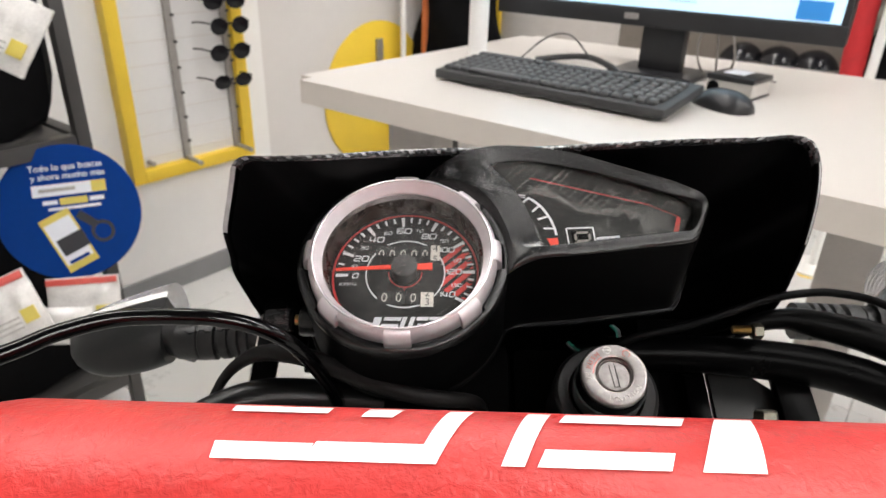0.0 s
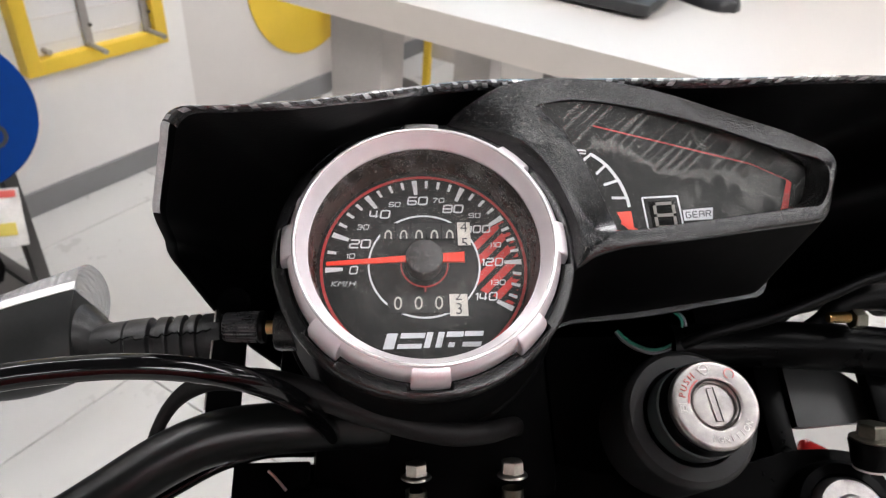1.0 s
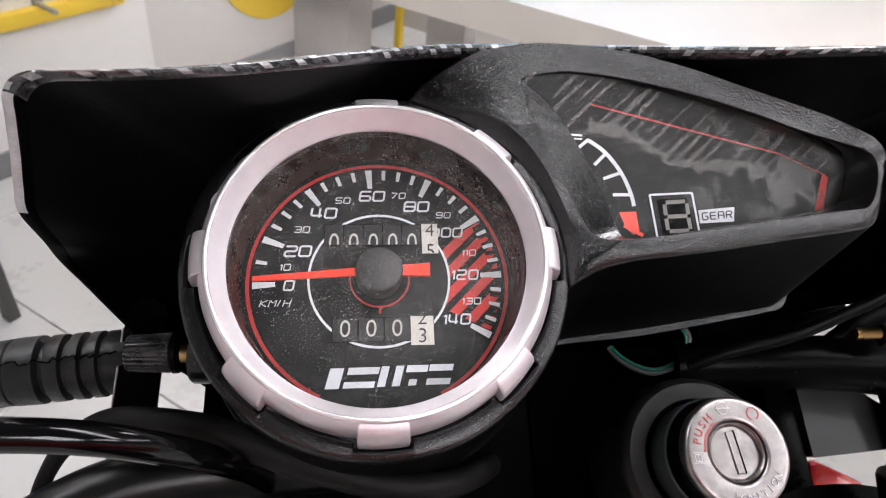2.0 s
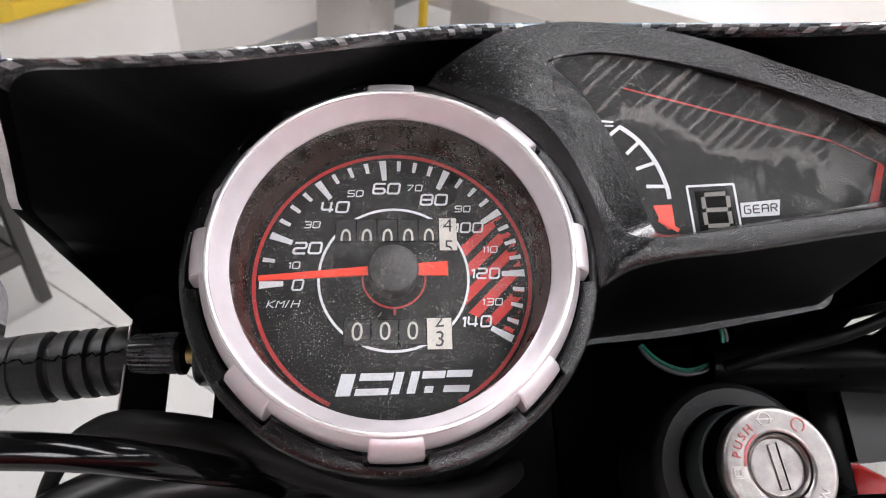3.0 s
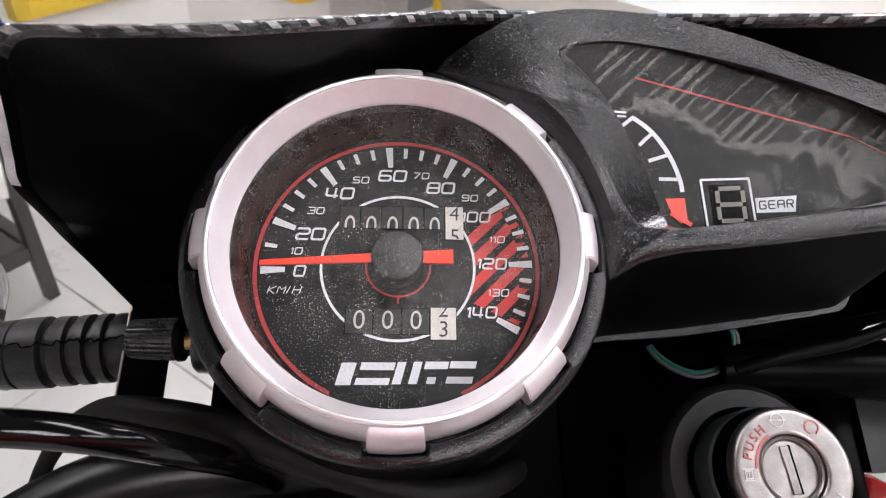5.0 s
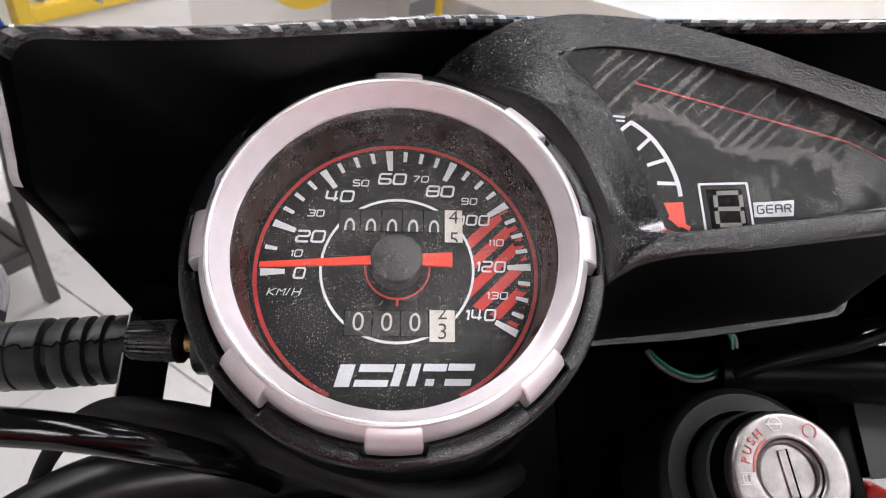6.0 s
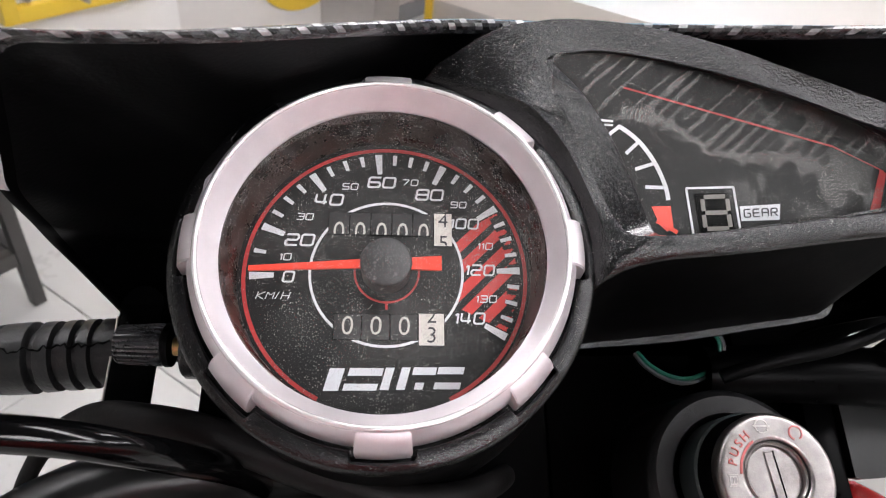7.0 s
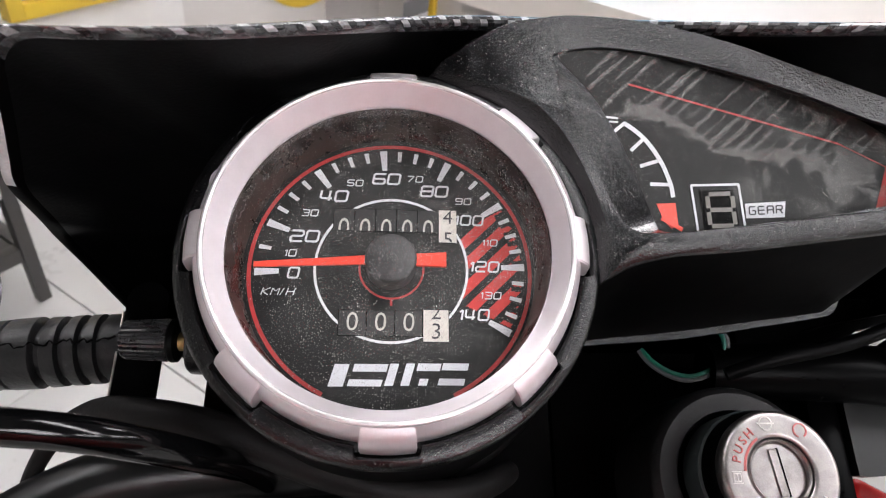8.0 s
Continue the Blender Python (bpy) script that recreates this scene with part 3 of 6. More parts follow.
# ---- instrument cluster: the wing beside the dial
WING = [(50, -9), (55, -6), (62, -3.5), (86, -0.8), (114, 3.2), (134, 6.0), (140.5, 8.4), (146.5, 20), (150, 28.5), (147.5, 34), (139.5, 38), (133, 41.5), (124, 45.3), (108, 52), (93.6, 57.8), (78, 62.3),
        (62.7, 64.9), (47, 65.3), (38, 64), (27, 61), (16, 56), (9, 49), (24.5, 43), (38, 31.5), (46.5, 17), (49.6, 2)]
WINDOW = [(42.0, 54.4), (44.4, 56.5), (55, 57.4), (70, 55.8), (85.5, 52.3), (101, 47.6), (115, 42.4), (124.5, 38.2), (137, 33.6), (143.4, 31.4), (145.8, 27.5), (143, 19), (138.4, 12.6), (131, 11.4), (120, 10.0), (98, 6.8), (74, 3.4), (64, 2.6),
          (58.4, 4.2), (55.6, 8.8), (52.6, 18.8), (49.8, 30.4), (45.2, 45.2), (42.4, 52.4)]
# the display lies on a slope: along u, and w up the slope
SCREEN = [(43.4, 40.6), (46, 42.2), (55, 42.7), (71.2, 41.4), (87.3, 38.3), (110, 31.8), (130, 25.6), (139, 23.2), (143.4, 21), (144.6, 16), (143.6, 8), (141, 3.2), (136, 1.2), (111, -2.9), (94.8, -5.2), (80, -7.4), (73, -7.6), (70.6, -5),
          (65.6, 7.3), (59.4, 20.2), (52, 31), (45, 37.6)]
MID = (92, 30)
N_WING = 160
outer = ray_out(rounded(WING), MID, N_WING)
window = ray_out(rounded(WINDOW), MID, N_WING)
SLOPE_C, SLOPE_S = 0.947, 0.322
SLOPE = pose(0, 18 * MM, -12.3 * MM, math.degrees(math.asin(SLOPE_S)))
display = ray_out([(x, 18 + w * SLOPE_C) for x, w in rounded(SCREEN)], MID, N_WING)


def on_slope(loop, up=0.0):
    """A loop dropped on the display's slope."""
    return mm([(x, y, -12.3 + (y - 18) * SLOPE_S / SLOPE_C + up) for x, y in loop])


def toward(p, q, s):
    return (p[0] + (q[0] - p[0]) * s, p[1] + (q[1] - p[1]) * s)


def grown(loop, d, drop=0.0):
    """A loop moved outwards from the middle by d."""
    out = []
    for x, y in loop:
        vx, vy = x - MID[0], y - MID[1]
        k = math.hypot(vx, vy)
        out.append((x + vx / k * d, y + vy / k * d - drop))
    return out


def near_pod(x, y):
    """How far a place is taken over by the round pod: 1 beside it, 0 out on the wing."""
    return max(0.0, min(1.0, (68 - math.hypot(x, y)) / 20))


def lifted(loop, h, pod_h=None):
    if pod_h is None:
        return mm([(x, y, h) for x, y in loop])
    return mm([(x, y, h + (pod_h - h) * near_pod(x, y)) for x, y in loop])


def rising(loop, h, pod_h, low_h):
    """Like lifted, but the upper band stands higher, turned towards the rider, than the lower one."""
    out = []
    for x, y in loop:
        s = max(0.0, min(1.0, (y - 24) / 14))
        edge = low_h + (h - low_h) * s
        out.append((x, y, edge + (pod_h - edge) * near_pod(x, y)))
    return mm(out)


def window_edge(loop, more=0.0):
    """The window's edge, a little lower along its top and sunk towards the pod."""
    out = []
    for x, y in loop:
        top = 3.8 - 0.7 * max(0.0, min(1.0, (y - 20) / 20))
        out.append((x, y, (top + 1.6) * max(0.0, min(1.0, (x - 49) / 16)) - 1.6 + more if y < 50 else top + more - 1.5 * max(0.0, min(1.0, (56 - x) / 10))))
    return mm(out)


def ledge(upper, lower):
    """Beside the pod a sloping ledge that ends in a steep drop to the display; elsewhere half way down the wall."""
    out = []
    for p, q in zip(upper, lower):
        p, q = Vector(p), Vector(q)
        f = max(0.0, min(1.0, (0.080 - q.x) / 0.006)) * max(0.0, min(1.0, (0.054 - q.y) / 0.008))
        up = max(0.0, -0.0045 - q.z)
        out.append(tuple(((p + q) / 2).lerp(q + Vector((-0.42 * up, -0.42 * up, up)), f)))
    return out


skirt_low = grown(outer, 0.5, 6.0)
flange_loops = [lifted(skirt_low, -52), lifted(grown(skirt_low, 2.2), -52), lifted(grown(skirt_low, 2.2), -50.2), lifted(skirt_low, -50)]
wall_loops = [lifted(skirt_low, -50), lifted(grown(outer, 0.3, 1.5), -12), rising(outer, 4.2, -5, 1.6)]
wing_loops = [
    rising(outer, 4.2, -5, 1.6), rising(grown(outer, -0.4), 6.0, -4.1, 2.6), rising(grown(outer, -1.3), 6.8, -3.6, 3.1),
    rising([toward(p, q, 0.5) for p, q in zip(outer, window)], 4.95, -1.0, 3.9), window_edge(grown(window, 0.8), 0.35), window_edge(grown(window, 0.15), 0.1), window_edge(grown(window, -0.15), -0.7), ledge(window_edge(grown(window, -0.15), -0.7), on_slope(display, 0.2)), on_slope(display, 0.2),
]
cluster = part("dashboard", loft(wing_loops), M["textured"], bike, "textured black plastic dashboard housing with a round dial and a side display", TO_DASH)
part("housing_wall", loft(wall_loops), M["smooth_black"], cluster, "smooth black side wall of the housing")
part("housing_flange", loft(flange_loops), M["textured"], cluster, "thin grained flange round the housing")
part("display_floor", loft([on_slope(grown(display, 0.8)), on_slope([toward(p, MID, 0.5) for p in display])], cap_last=True), M["dial"], cluster, "dark grey display panel")
part("display_glass", loft([on_slope(grown(display, 0.6), 1.0), on_slope([toward(p, MID, 0.5) for p in display], 1.0)], cap_last=True), M["film_glass"], cluster, "smeared clear cover over the display").visible_shadow = False

# ---- the round pod
TABS = [90.5 + 45 * k for k in range(8)]
TAB_HALF = 7.5


def lip_radius(a):
    """The pod's lip steps outwards round each tab of the bezel."""
    d = min(abs((a - t + 180) % 360 - 180) for t in TABS)
    return 46.45 + 2.1 * max(0.0, min(1.0, (TAB_HALF + 1.5 - d) / 0.7))


def pod_lip():
    rows = []
    for k in range(720):
        a = radians(k / 2)
        r = lip_radius(k / 2)
        rows.append([(q * math.cos(a) * MM, q * math.sin(a) * MM, h * MM) for q, h in ((38.9, -17.2), (38.9, -3.4), (44, -6.2), (r + 0.02, -6.4), (r + 0.05, -2.9), (r + 0.3, -2.45), (r + 0.7, -2.3), (50.1, -2.7), (50.7, -3.2), (51.0, -4.4), (51.0, -9))])
    return loft(rows + rows[:1], closed=False)


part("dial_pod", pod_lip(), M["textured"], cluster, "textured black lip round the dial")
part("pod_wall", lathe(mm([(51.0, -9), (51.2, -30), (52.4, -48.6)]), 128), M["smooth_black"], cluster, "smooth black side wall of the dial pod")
# the base takes the smooth black so that it reads as shaded
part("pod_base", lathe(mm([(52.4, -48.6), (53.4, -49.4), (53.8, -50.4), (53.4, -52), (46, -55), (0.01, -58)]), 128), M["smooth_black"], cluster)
part("dial_wall", lathe(mm([(37.6, -16.9), (38.2, -9), (38.7, -2.6), (38.85, -2.6), (38.85, -16.9)]), 96, closed=True), M["cup"], cluster, "glossy wall round the dial, tinted brown for its reflections")
part("dial_face", lathe(mm([(38.2, -16.6), (0.01, -16.6)]), 96), M["dial"], cluster, "black printed dial face")
part("dial_glass", lathe(mm([(39.1, -2.3), (20, -1.4), (0.01, -1.1)]), 96), M["dust_glass"], cluster, "dusty clear dial glass").visible_shadow = False
bezel = part("bezel", lathe(mm([(39.0, -2.6), (38.75, -1.7), (38.85, -1.2), (39.35, -0.7), (41.9, 4.35), (42.1, 4.6), (42.5, 4.75), (43.1, 4.7), (43.3, 4.5), (44.5, 2.9), (45.0, 1.6), (45.3, 0.0), (45.5, -5.2), (44.5, -5.4)]), 144), M["silver"], cluster, "silver painted bezel ring")
part("bezel_crest", lathe(mm([(41.95, 4.5), (42.1, 4.85), (42.35, 5.08), (42.65, 5.12), (42.95, 5.0), (43.2, 4.75), (43.3, 4.45)]), 144), M["crest"], cluster, "polished crest of the bezel, brightened for its highlight")
tab_profile = [(43.1, 4.45), (44.4, 4.1), (45.8, 3.2), (46.8, 2.0), (47.4, 0.4), (47.8, -5.0), (45.2, -5.0), (44.4, 1.6)]
for a in TABS:
    tab = lathe(mm(tab_profile), 10, a - TAB_HALF, a + TAB_HALF, closed=True)
    bmesh.ops.bevel(tab, geom=[e for e in tab.edges if len(e.link_faces) == 2 and e.calc_face_angle(0) > 1.0], offset=0.0003, segments=2, affect="EDGES")
    part("bezel_tab", tab, M["smooth_black"] if a == TABS[1] else M["silver"], cluster, "black tab" if a == TABS[1] else "")
part("bezel_nick", lathe(mm([(0.01, 0.7), (1.0, 0.62), (1.9, 0.3), (2.2, -0.6)]), 18), M["silver"], cluster, at=pose(-40.6 * MM, 13.6 * MM, 2.4 * MM, 0, 52, -18) @ Matrix.Diagonal((1.0, 1.5, 1.0, 1)))

# ---- dial print
DIAL_H = -16.45
CX, CY = 0.2, -0.5


def printed(name, outline, material, h=DIAL_H, thick=0.12, label=""):
    return part(name, plate([(x * MM, y * MM) for x, y in outline], h * MM, (h + thick) * MM), material, cluster, label, smooth=False)


def print_ring(name, r0, r1, a0, a1, material, h=DIAL_H, n=72, centre=(CX, CY), label=""):
    bm = lathe(mm([(r0, h), (r1, h), (r1, h + 0.12), (r0, h + 0.12)]), n, a0, a1, closed=True)
    bmesh.ops.translate(bm, vec=(centre[0] * MM, centre[1] * MM, 0), verts=bm.verts)
    return part(name, bm, material, cluster, label, smooth=False)


MAJOR = [182.8, 159.5, 126.8, 95.0, 64.5, 33.1, 1.6, -29.2]
print_ring("dial_red_ring", 35.6, 36.6, -64, 244, M["darkred"], label="thin red ring printed round the scale")
print_ring("dial_white_ring", 19.3, 19.95, 0, 360, M["white"], label="thin white ring printed on the dial")
printed("hub_red_stem", [(0.0, -10.6), (0.6, -10.6), (0.6, -8.9), (0.0, -8.9)], M["darkred"], DIAL_H + 0.1)
print_ring("hub_red_arc", 8.0, 8.5, 175, 365, M["darkred"], DIAL_H + 0.1, 30)


def tick(a, r0, r1, w0, w1):
    ca, sa = math.cos(radians(a)), math.sin(radians(a))
    pts = [(r0, -w0 / 2), (r1, -w1 / 2), (r1, w1 / 2), (r0, w0 / 2)]
    return [(CX + r * ca - s * sa, CY + r * sa + s * ca) for r, s in pts]


for i, a in enumerate(MAJOR):
    printed("tick_mark", tick(a, 28.6, 34.7, 1.3, 2.0), M["white"], DIAL_H + 0.15)
    if i < len(MAJOR) - 1:
        gap = MAJOR[i + 1] - a
        for s in ((0.5,) if i == 0 else (0.25, 0.5, 0.75)):
            printed("tick_mark", tick(a + gap * s, 31.4, 34.5, 0.95, 1.15), M["white"], DIAL_H + 0.15)
NUMBERS = [("0", -24.6, -2.3, 1), ("10", -25.8, 3.1, 0), ("20", -22.5, 7.9, 1), ("30", -21.6, 14.6, 0), ("40", -15.6, 19.8, 1), ("50", -10.2, 23.9, 0), ("60", -1.7, 25.4, 1), ("70", 6.0, 25.6, 0),
           ("80", 11.3, 22.0, 1), ("90", 19.1, 19.2, 0), ("100", 20.6, 13.6, 1), ("110", 26.0, 7.2, 0), ("120", 24.4, 0.4, 1), ("130", 25.8, -7.5, 0), ("140", 21.4, -12.7, 1)]


# the scale's wide squared characters: strokes over a grid of 4 by 4, "xy xy ..." from corner to corner, "=" closes a stroke
SQUARED = {"0": "00 40 44 04=", "1": "03 14 10", "2": "04 44 42 02 00 40", "3": "04 44 40 00|12 42", "4": "04 01 41|34 30", "5": "44 04 02 42 40 00", "6": "44 04 00 40 42 02", "7": "04 44 10", "8": "00 40 44 04=|02 42",
           "9": "00 40 44 04 02 42", "G": "44 04 00 40 42 22", "E": "44 04 00 40|02 42", "A": "00 04 44 40|02 42", "R": "00 04 44 42 02|22 40", "K": "00 04|44 02 40", "M": "00 04 22 44 40", "H": "00 04|40 44|02 42", "/": "00 14"}


def stroke_path(pts, closed, cut):
    """A stroke with its corners cut off."""
    n = len(pts)
    out = []
    for i, p in enumerate(pts):
        if not closed and i in (0, n - 1):
            out.append(p)
            continue
        for q in (pts[i - 1], pts[(i + 1) % n]):
            d = (q - p).length
            out.append(p + (q - p) * min(cut / d, 0.5))
    return out


def squared_print(name, words, high, wide, stroke, material, parent, at, gap=0.55, slant=0.16):
    """A row of wide squared characters as one thin raised print, its middle at the pose's origin."""
    bm = bmesh.new()
    x0, layer = 0.0, 0
    for ch in words:
        narrow = 0.25 if ch in "1/" else 1.0
        for piece in SQUARED[ch].split("|"):
            closed = piece.endswith("=")
            corners = [Vector((int(c[0]) / 4 * wide, int(c[1]) / 4 * high)) for c in piece.rstrip("=").split()]
            path = stroke_path(corners, closed, high * 0.13)
            n = len(path)
            left, right = [], []
            for i, p in enumerate(path):
                a = path[i - 1] if (closed or i) else p
                b = path[(i + 1) % n] if (closed or i < n - 1) else p
                u, v = (p - a), (b - p)
                u, v = (u.normalized() if u.length else v.normalized()), (v.normalized() if v.length else u.normalized())
                t = (u + v).normalized()
                side = Vector((-t.y, t.x)) * (stroke / 2 / max(0.5, t.dot(u)))
                for row, q in ((left, p + side), (right, p - side)):
                    row.append(bm.verts.new(((x0 + q.x + slant * (q.y - high / 2)) * MM, (q.y - high / 2) * MM, layer * 0.015 * MM)))
            for i in range(n if closed else n - 1):
                bm.faces.new((left[i], right[i], right[(i + 1) % n], left[(i + 1) % n]))
            layer += 1
        x0 += wide * narrow + gap + (0.25 * wide if ch == "/" else 0.0)
    bmesh.ops.translate(bm, vec=(-(x0 - gap) / 2 * MM, 0, 0), verts=bm.verts)
    base = bmesh.ops.extrude_face_region(bm, geom=list(bm.faces))
    bmesh.ops.translate(bm, vec=(0, 0, 0.06 * MM), verts=[v for v in base["geom"] if isinstance(v, bmesh.types.BMVert)])
    bmesh.ops.recalc_face_normals(bm, faces=bm.faces)
    return part(name, bm, material, parent, at=at, smooth=False)


for words, x, y, big in NUMBERS:
    high, wide, stroke = (3.0, 3.1, 0.56) if big and words not in ("0", "100", "120", "140") else ((2.7, 2.5, 0.48) if big else (1.75, 1.75, 0.28))
    squared_print("numeral", words, high, wide, stroke, M["white"], cluster, pose(x * MM, y * MM, (DIAL_H + 0.3) * MM), 0.85 if big else 0.6)
squared_print("unit_print", "KM/H", 1.9, 1.75, 0.22, M["white"], cluster, pose(-28.0 * MM, -7.4 * MM, (DIAL_H + 0.3) * MM), 0.6, 0.3)


def hatch():
    """Slanting red stripes behind the top of the scale."""
    bm = bmesh.new()
    step = 0.3
    h = (DIAL_H + 0.05) * MM
    for k in range(-9, 10):
        w0 = k * 4.6 - 14.0
        for i in range(int(2.7 / step)):
            for j in range(int(60 / step)):
                w, t = w0 + (i + 0.5) * step, -12 + (j + 0.5) * step
                x, y = (t - w) * 0.7071, (t + w) * 0.7071
                r, a = math.hypot(x, y), math.degrees(math.atan2(y, x))
                if not (19.9 < r < 34.0 and -27 < a < 31) or (r > 31.4 and int(a * 0.4) % 2):
                    continue
                q = []
                for dw, dt in ((0, 0), (step, 0), (step, step), (0, step)):
                    ww, tt = w - step / 2 + dw, t - step / 2 + dt
                    q.append(bm.verts.new((((tt - ww) * 0.7071 + CX) * MM, ((tt + ww) * 0.7071 + CY) * MM, h)))
                bm.faces.new(q)
    bmesh.ops.remove_doubles(bm, verts=bm.verts, dist=1e-6)
    bmesh.ops.recalc_face_normals(bm, faces=bm.faces)
    return bm


part("danger_stripes", hatch(), M["red"], cluster, "slanting red stripes printed at the high speeds", smooth=False)


def counter_row(x0, x1, y0, y1, wheels, white_from, digits, shift, below, above, size=6.9, wide=0.95, drop=1.2, up=0.6, down=-1.2):
    """A recessed row of number wheels, the last one white; digits are cut off by the window's edges."""
    printed("counter_slot", [(x0, y0), (x1, y0), (x1, y1), (x0, y1)], M["matt"], DIAL_H + 0.18, 0.15, "black counter window")
    width = (white_from - x0) / wheels

    def digit(ch, x, y, size, material, cut_low, cut_high, wide):
        lettering("counter_digit", ch, size * MM, material, cluster, pose(x * MM, y * MM, (DIAL_H + 0.62) * MM), wide, 0.03, -0.006, low=(cut_low - y) * MM, high=(cut_high - y) * MM)

    for k in range(wheels):
        c = x0 + width * (k + 0.5)
        printed("number_wheel", [(c - width * 0.47, y0 + 0.2), (c + width * 0.47, y0 + 0.2), (c + width * 0.47, y1 - 0.2), (c - width * 0.47, y1 - 0.2)], M["wheel"], DIAL_H + 0.36, 0.1)
        digit(digits, c, (y0 + y1) / 2 + shift, size, M["wheelprint"], y0 + 0.2, y1 - 0.2, wide)
    c, w = (white_from + x1) / 2, x1 - white_from
    printed("number_wheel", [(c - w * 0.47, y0 - drop), (c + w * 0.47, y0 - drop), (c + w * 0.47, y1 + 0.1), (c - w * 0.47, y1 + 0.1)], M["cream"], DIAL_H + 0.4, 0.1, "white last number wheel")
    digit(above, c, y1 - up, 5.6, M["signblack"], y0 - drop + 0.1, y1 + 0.05, 1.0)
    digit(below, c, y0 - down, 5.8, M["signblack"], y0 - drop + 0.1, y1, 1.0)


counter_row(-15.4, 17.3, 9.6, 16.2, 5, 12.3, "0", -2.8, "5", "4", 8.2, 0.8, 2.6, 2.2, 2.0)
counter_row(-12.8, 15.0, -18.6, -11.8, 3, 8.3, "0", 0.0, "3", "2")

# the maker's mark becomes plain slanting shapes: blocks, bars and a hollow frame
MARK_LOW, MARK_HIGH, MARK_LEAN = -31.0, -25.6, 1.45


def mark_shape(x0, x1, s0, s1):
    """A slanting four-cornered shape from share s0 to s1 of the mark's height; x0 and x1 at its foot."""
    y0, y1 = (MARK_LOW + (MARK_HIGH - MARK_LOW) * q + 0.018 * (x0 + 16) for q in (s0, s1))
    return [(x0 + MARK_LEAN * s0, y0), (x1 + MARK_LEAN * s0, y0), (x1 + MARK_LEAN * s1, y1), (x0 + MARK_LEAN * s1, y1)]


for x0, x1, s0, s1 in ((-14.4, -10.8, 0, 1), (-9.8, -1.7, 0.0, 0.30), (-9.6, -1.4, 0.66, 1.0), (-0.9, 1.2, 0, 1), (3.0, 5.1, 0, 1), (5.9, 11.6, 0.66, 1.0), (7.3, 9.4, 0, 0.30),
                       (12.0, 18.4, 0, 0.30), (12.0, 18.4, 0.68, 1)):
    printed("maker_mark", mark_shape(x0, x1, s0, s1), M["white"], label="plain white slanting shape")

needle_bm = plate([(-33.6 * MM, -2.9 * MM), (-5.5 * MM, -1.6 * MM), (-5.5 * MM, 0.7 * MM), (-33.6 * MM, -1.6 * MM)], -11.2 * MM, -10.5 * MM)
part("needle", needle_bm, M["needle"], cluster, "orange-red needle at rest on zero", smooth=False)
part("needle_tail", plate([(5.4 * MM, -1.7 * MM), (13.9 * MM, -1.9 * MM), (13.9 * MM, 1.9 * MM), (5.4 * MM, 1.3 * MM)], -11.3 * MM, -10.4 * MM), M["needle"], cluster, smooth=False)
part("needle_hub", lathe(mm([(6.3, -16.2), (6.5, -10.0), (6.3, -9.4), (5.9, -9.1), (0.01, -9.0)]), 48), M["hub"], cluster, "dark grey needle hub", pose(0, -0.2 * MM, 0))

# ---- display print, laid on the slope
SCR_H = 0.15


def sloped(name, outline, material, h=SCR_H, thick=0.12, label=""):
    return part(name, plate([(x * MM, y * MM) for x, y in outline], h * MM, (h + thick) * MM), material, cluster, label, SLOPE, smooth=False)


def bar(p, q, w):
    dx, dy = q[0] - p[0], q[1] - p[1]
    k = math.hypot(dx, dy)
    nx, ny = -dy / k * w / 2, dx / k * w / 2
    return [(p[0] + nx, p[1] + ny), (p[0] - nx, p[1] - ny), (q[0] - nx, q[1] - ny), (q[0] + nx, q[1] + ny)]


fuel = smooth_path([(57.0, 24.0, 0), (62.4, 22.0, 0), (67.9, 18.0, 0), (72.4, 12.1, 0), (75.2, 5.9, 0), (76.0, 2.2, 0)], 5)
for p, q in zip(fuel[5:], fuel[6:]):
    sloped("fuel_scale", bar(p, q, 1.15), M["white"])
for p, q in (((62.6, 22.2), (59.6, 19.8)), ((67.8, 18.0), (64.2, 14.6)), ((72.2, 12.2), (66.8, 10.4)), ((75.4, 5.6), (69.6, 5.6))):
    sloped("fuel_scale", bar(p, q, 0.95), M["white"], SCR_H + 0.02)
sloped("fuel_full_mark", bar((57.2, 23.6), (60.6, 23.4), 0.5), M["white"])
sloped("fuel_full_mark", bar((58.2, 22.4), (60.6, 22.3), 0.45), M["white"])
sloped("fuel_reserve_mark", [(71.3, 0.3), (76.6, 0.6), (77.4, -5.4), (75.6, -6.4), (73.6, -4.6)], M["needle"], label="red reserve mark")
sloped("fuel_pointer", bar((72.6, -3.6), (78.4, -6.6), 1.1), M["needle"], SCR_H + 0.3)
for p, q in (((81.0, 5.6), (94.5, 6.3)), ((81.0, 5.6), (83.2, -8.5)), ((94.4, 6.3), (96.5, -7.0))):
    sloped("gear_frame", bar(p, q, 0.6), M["white"])
sloped("gear_window", [(83.2, 4.2), (93.0, 4.7), (95.0, -7.0), (85.0, -8.0)], M["matt"], SCR_H - 0.05)
for p, q in (((86.0, 3.3), (92.0, 3.7)), ((85.5, 2.7), (85.9, -0.5)), ((92.6, 3.0), (93.0, -0.2)), ((86.4, -1.0), (92.6, -0.7)), ((85.9, -1.6), (86.4, -5.0)), ((93.0, -1.3), (93.5, -4.7)), ((86.9, -5.4), (93.0, -5.1))):
    sloped("display_segment", bar(p, q, 1.15), M["digit"], SCR_H + 0.08)
sloped("gear_plate", [(96.2, 1.0), (107.8, 2.0), (107.5, -2.4), (96.6, -3.0)], M["white"])
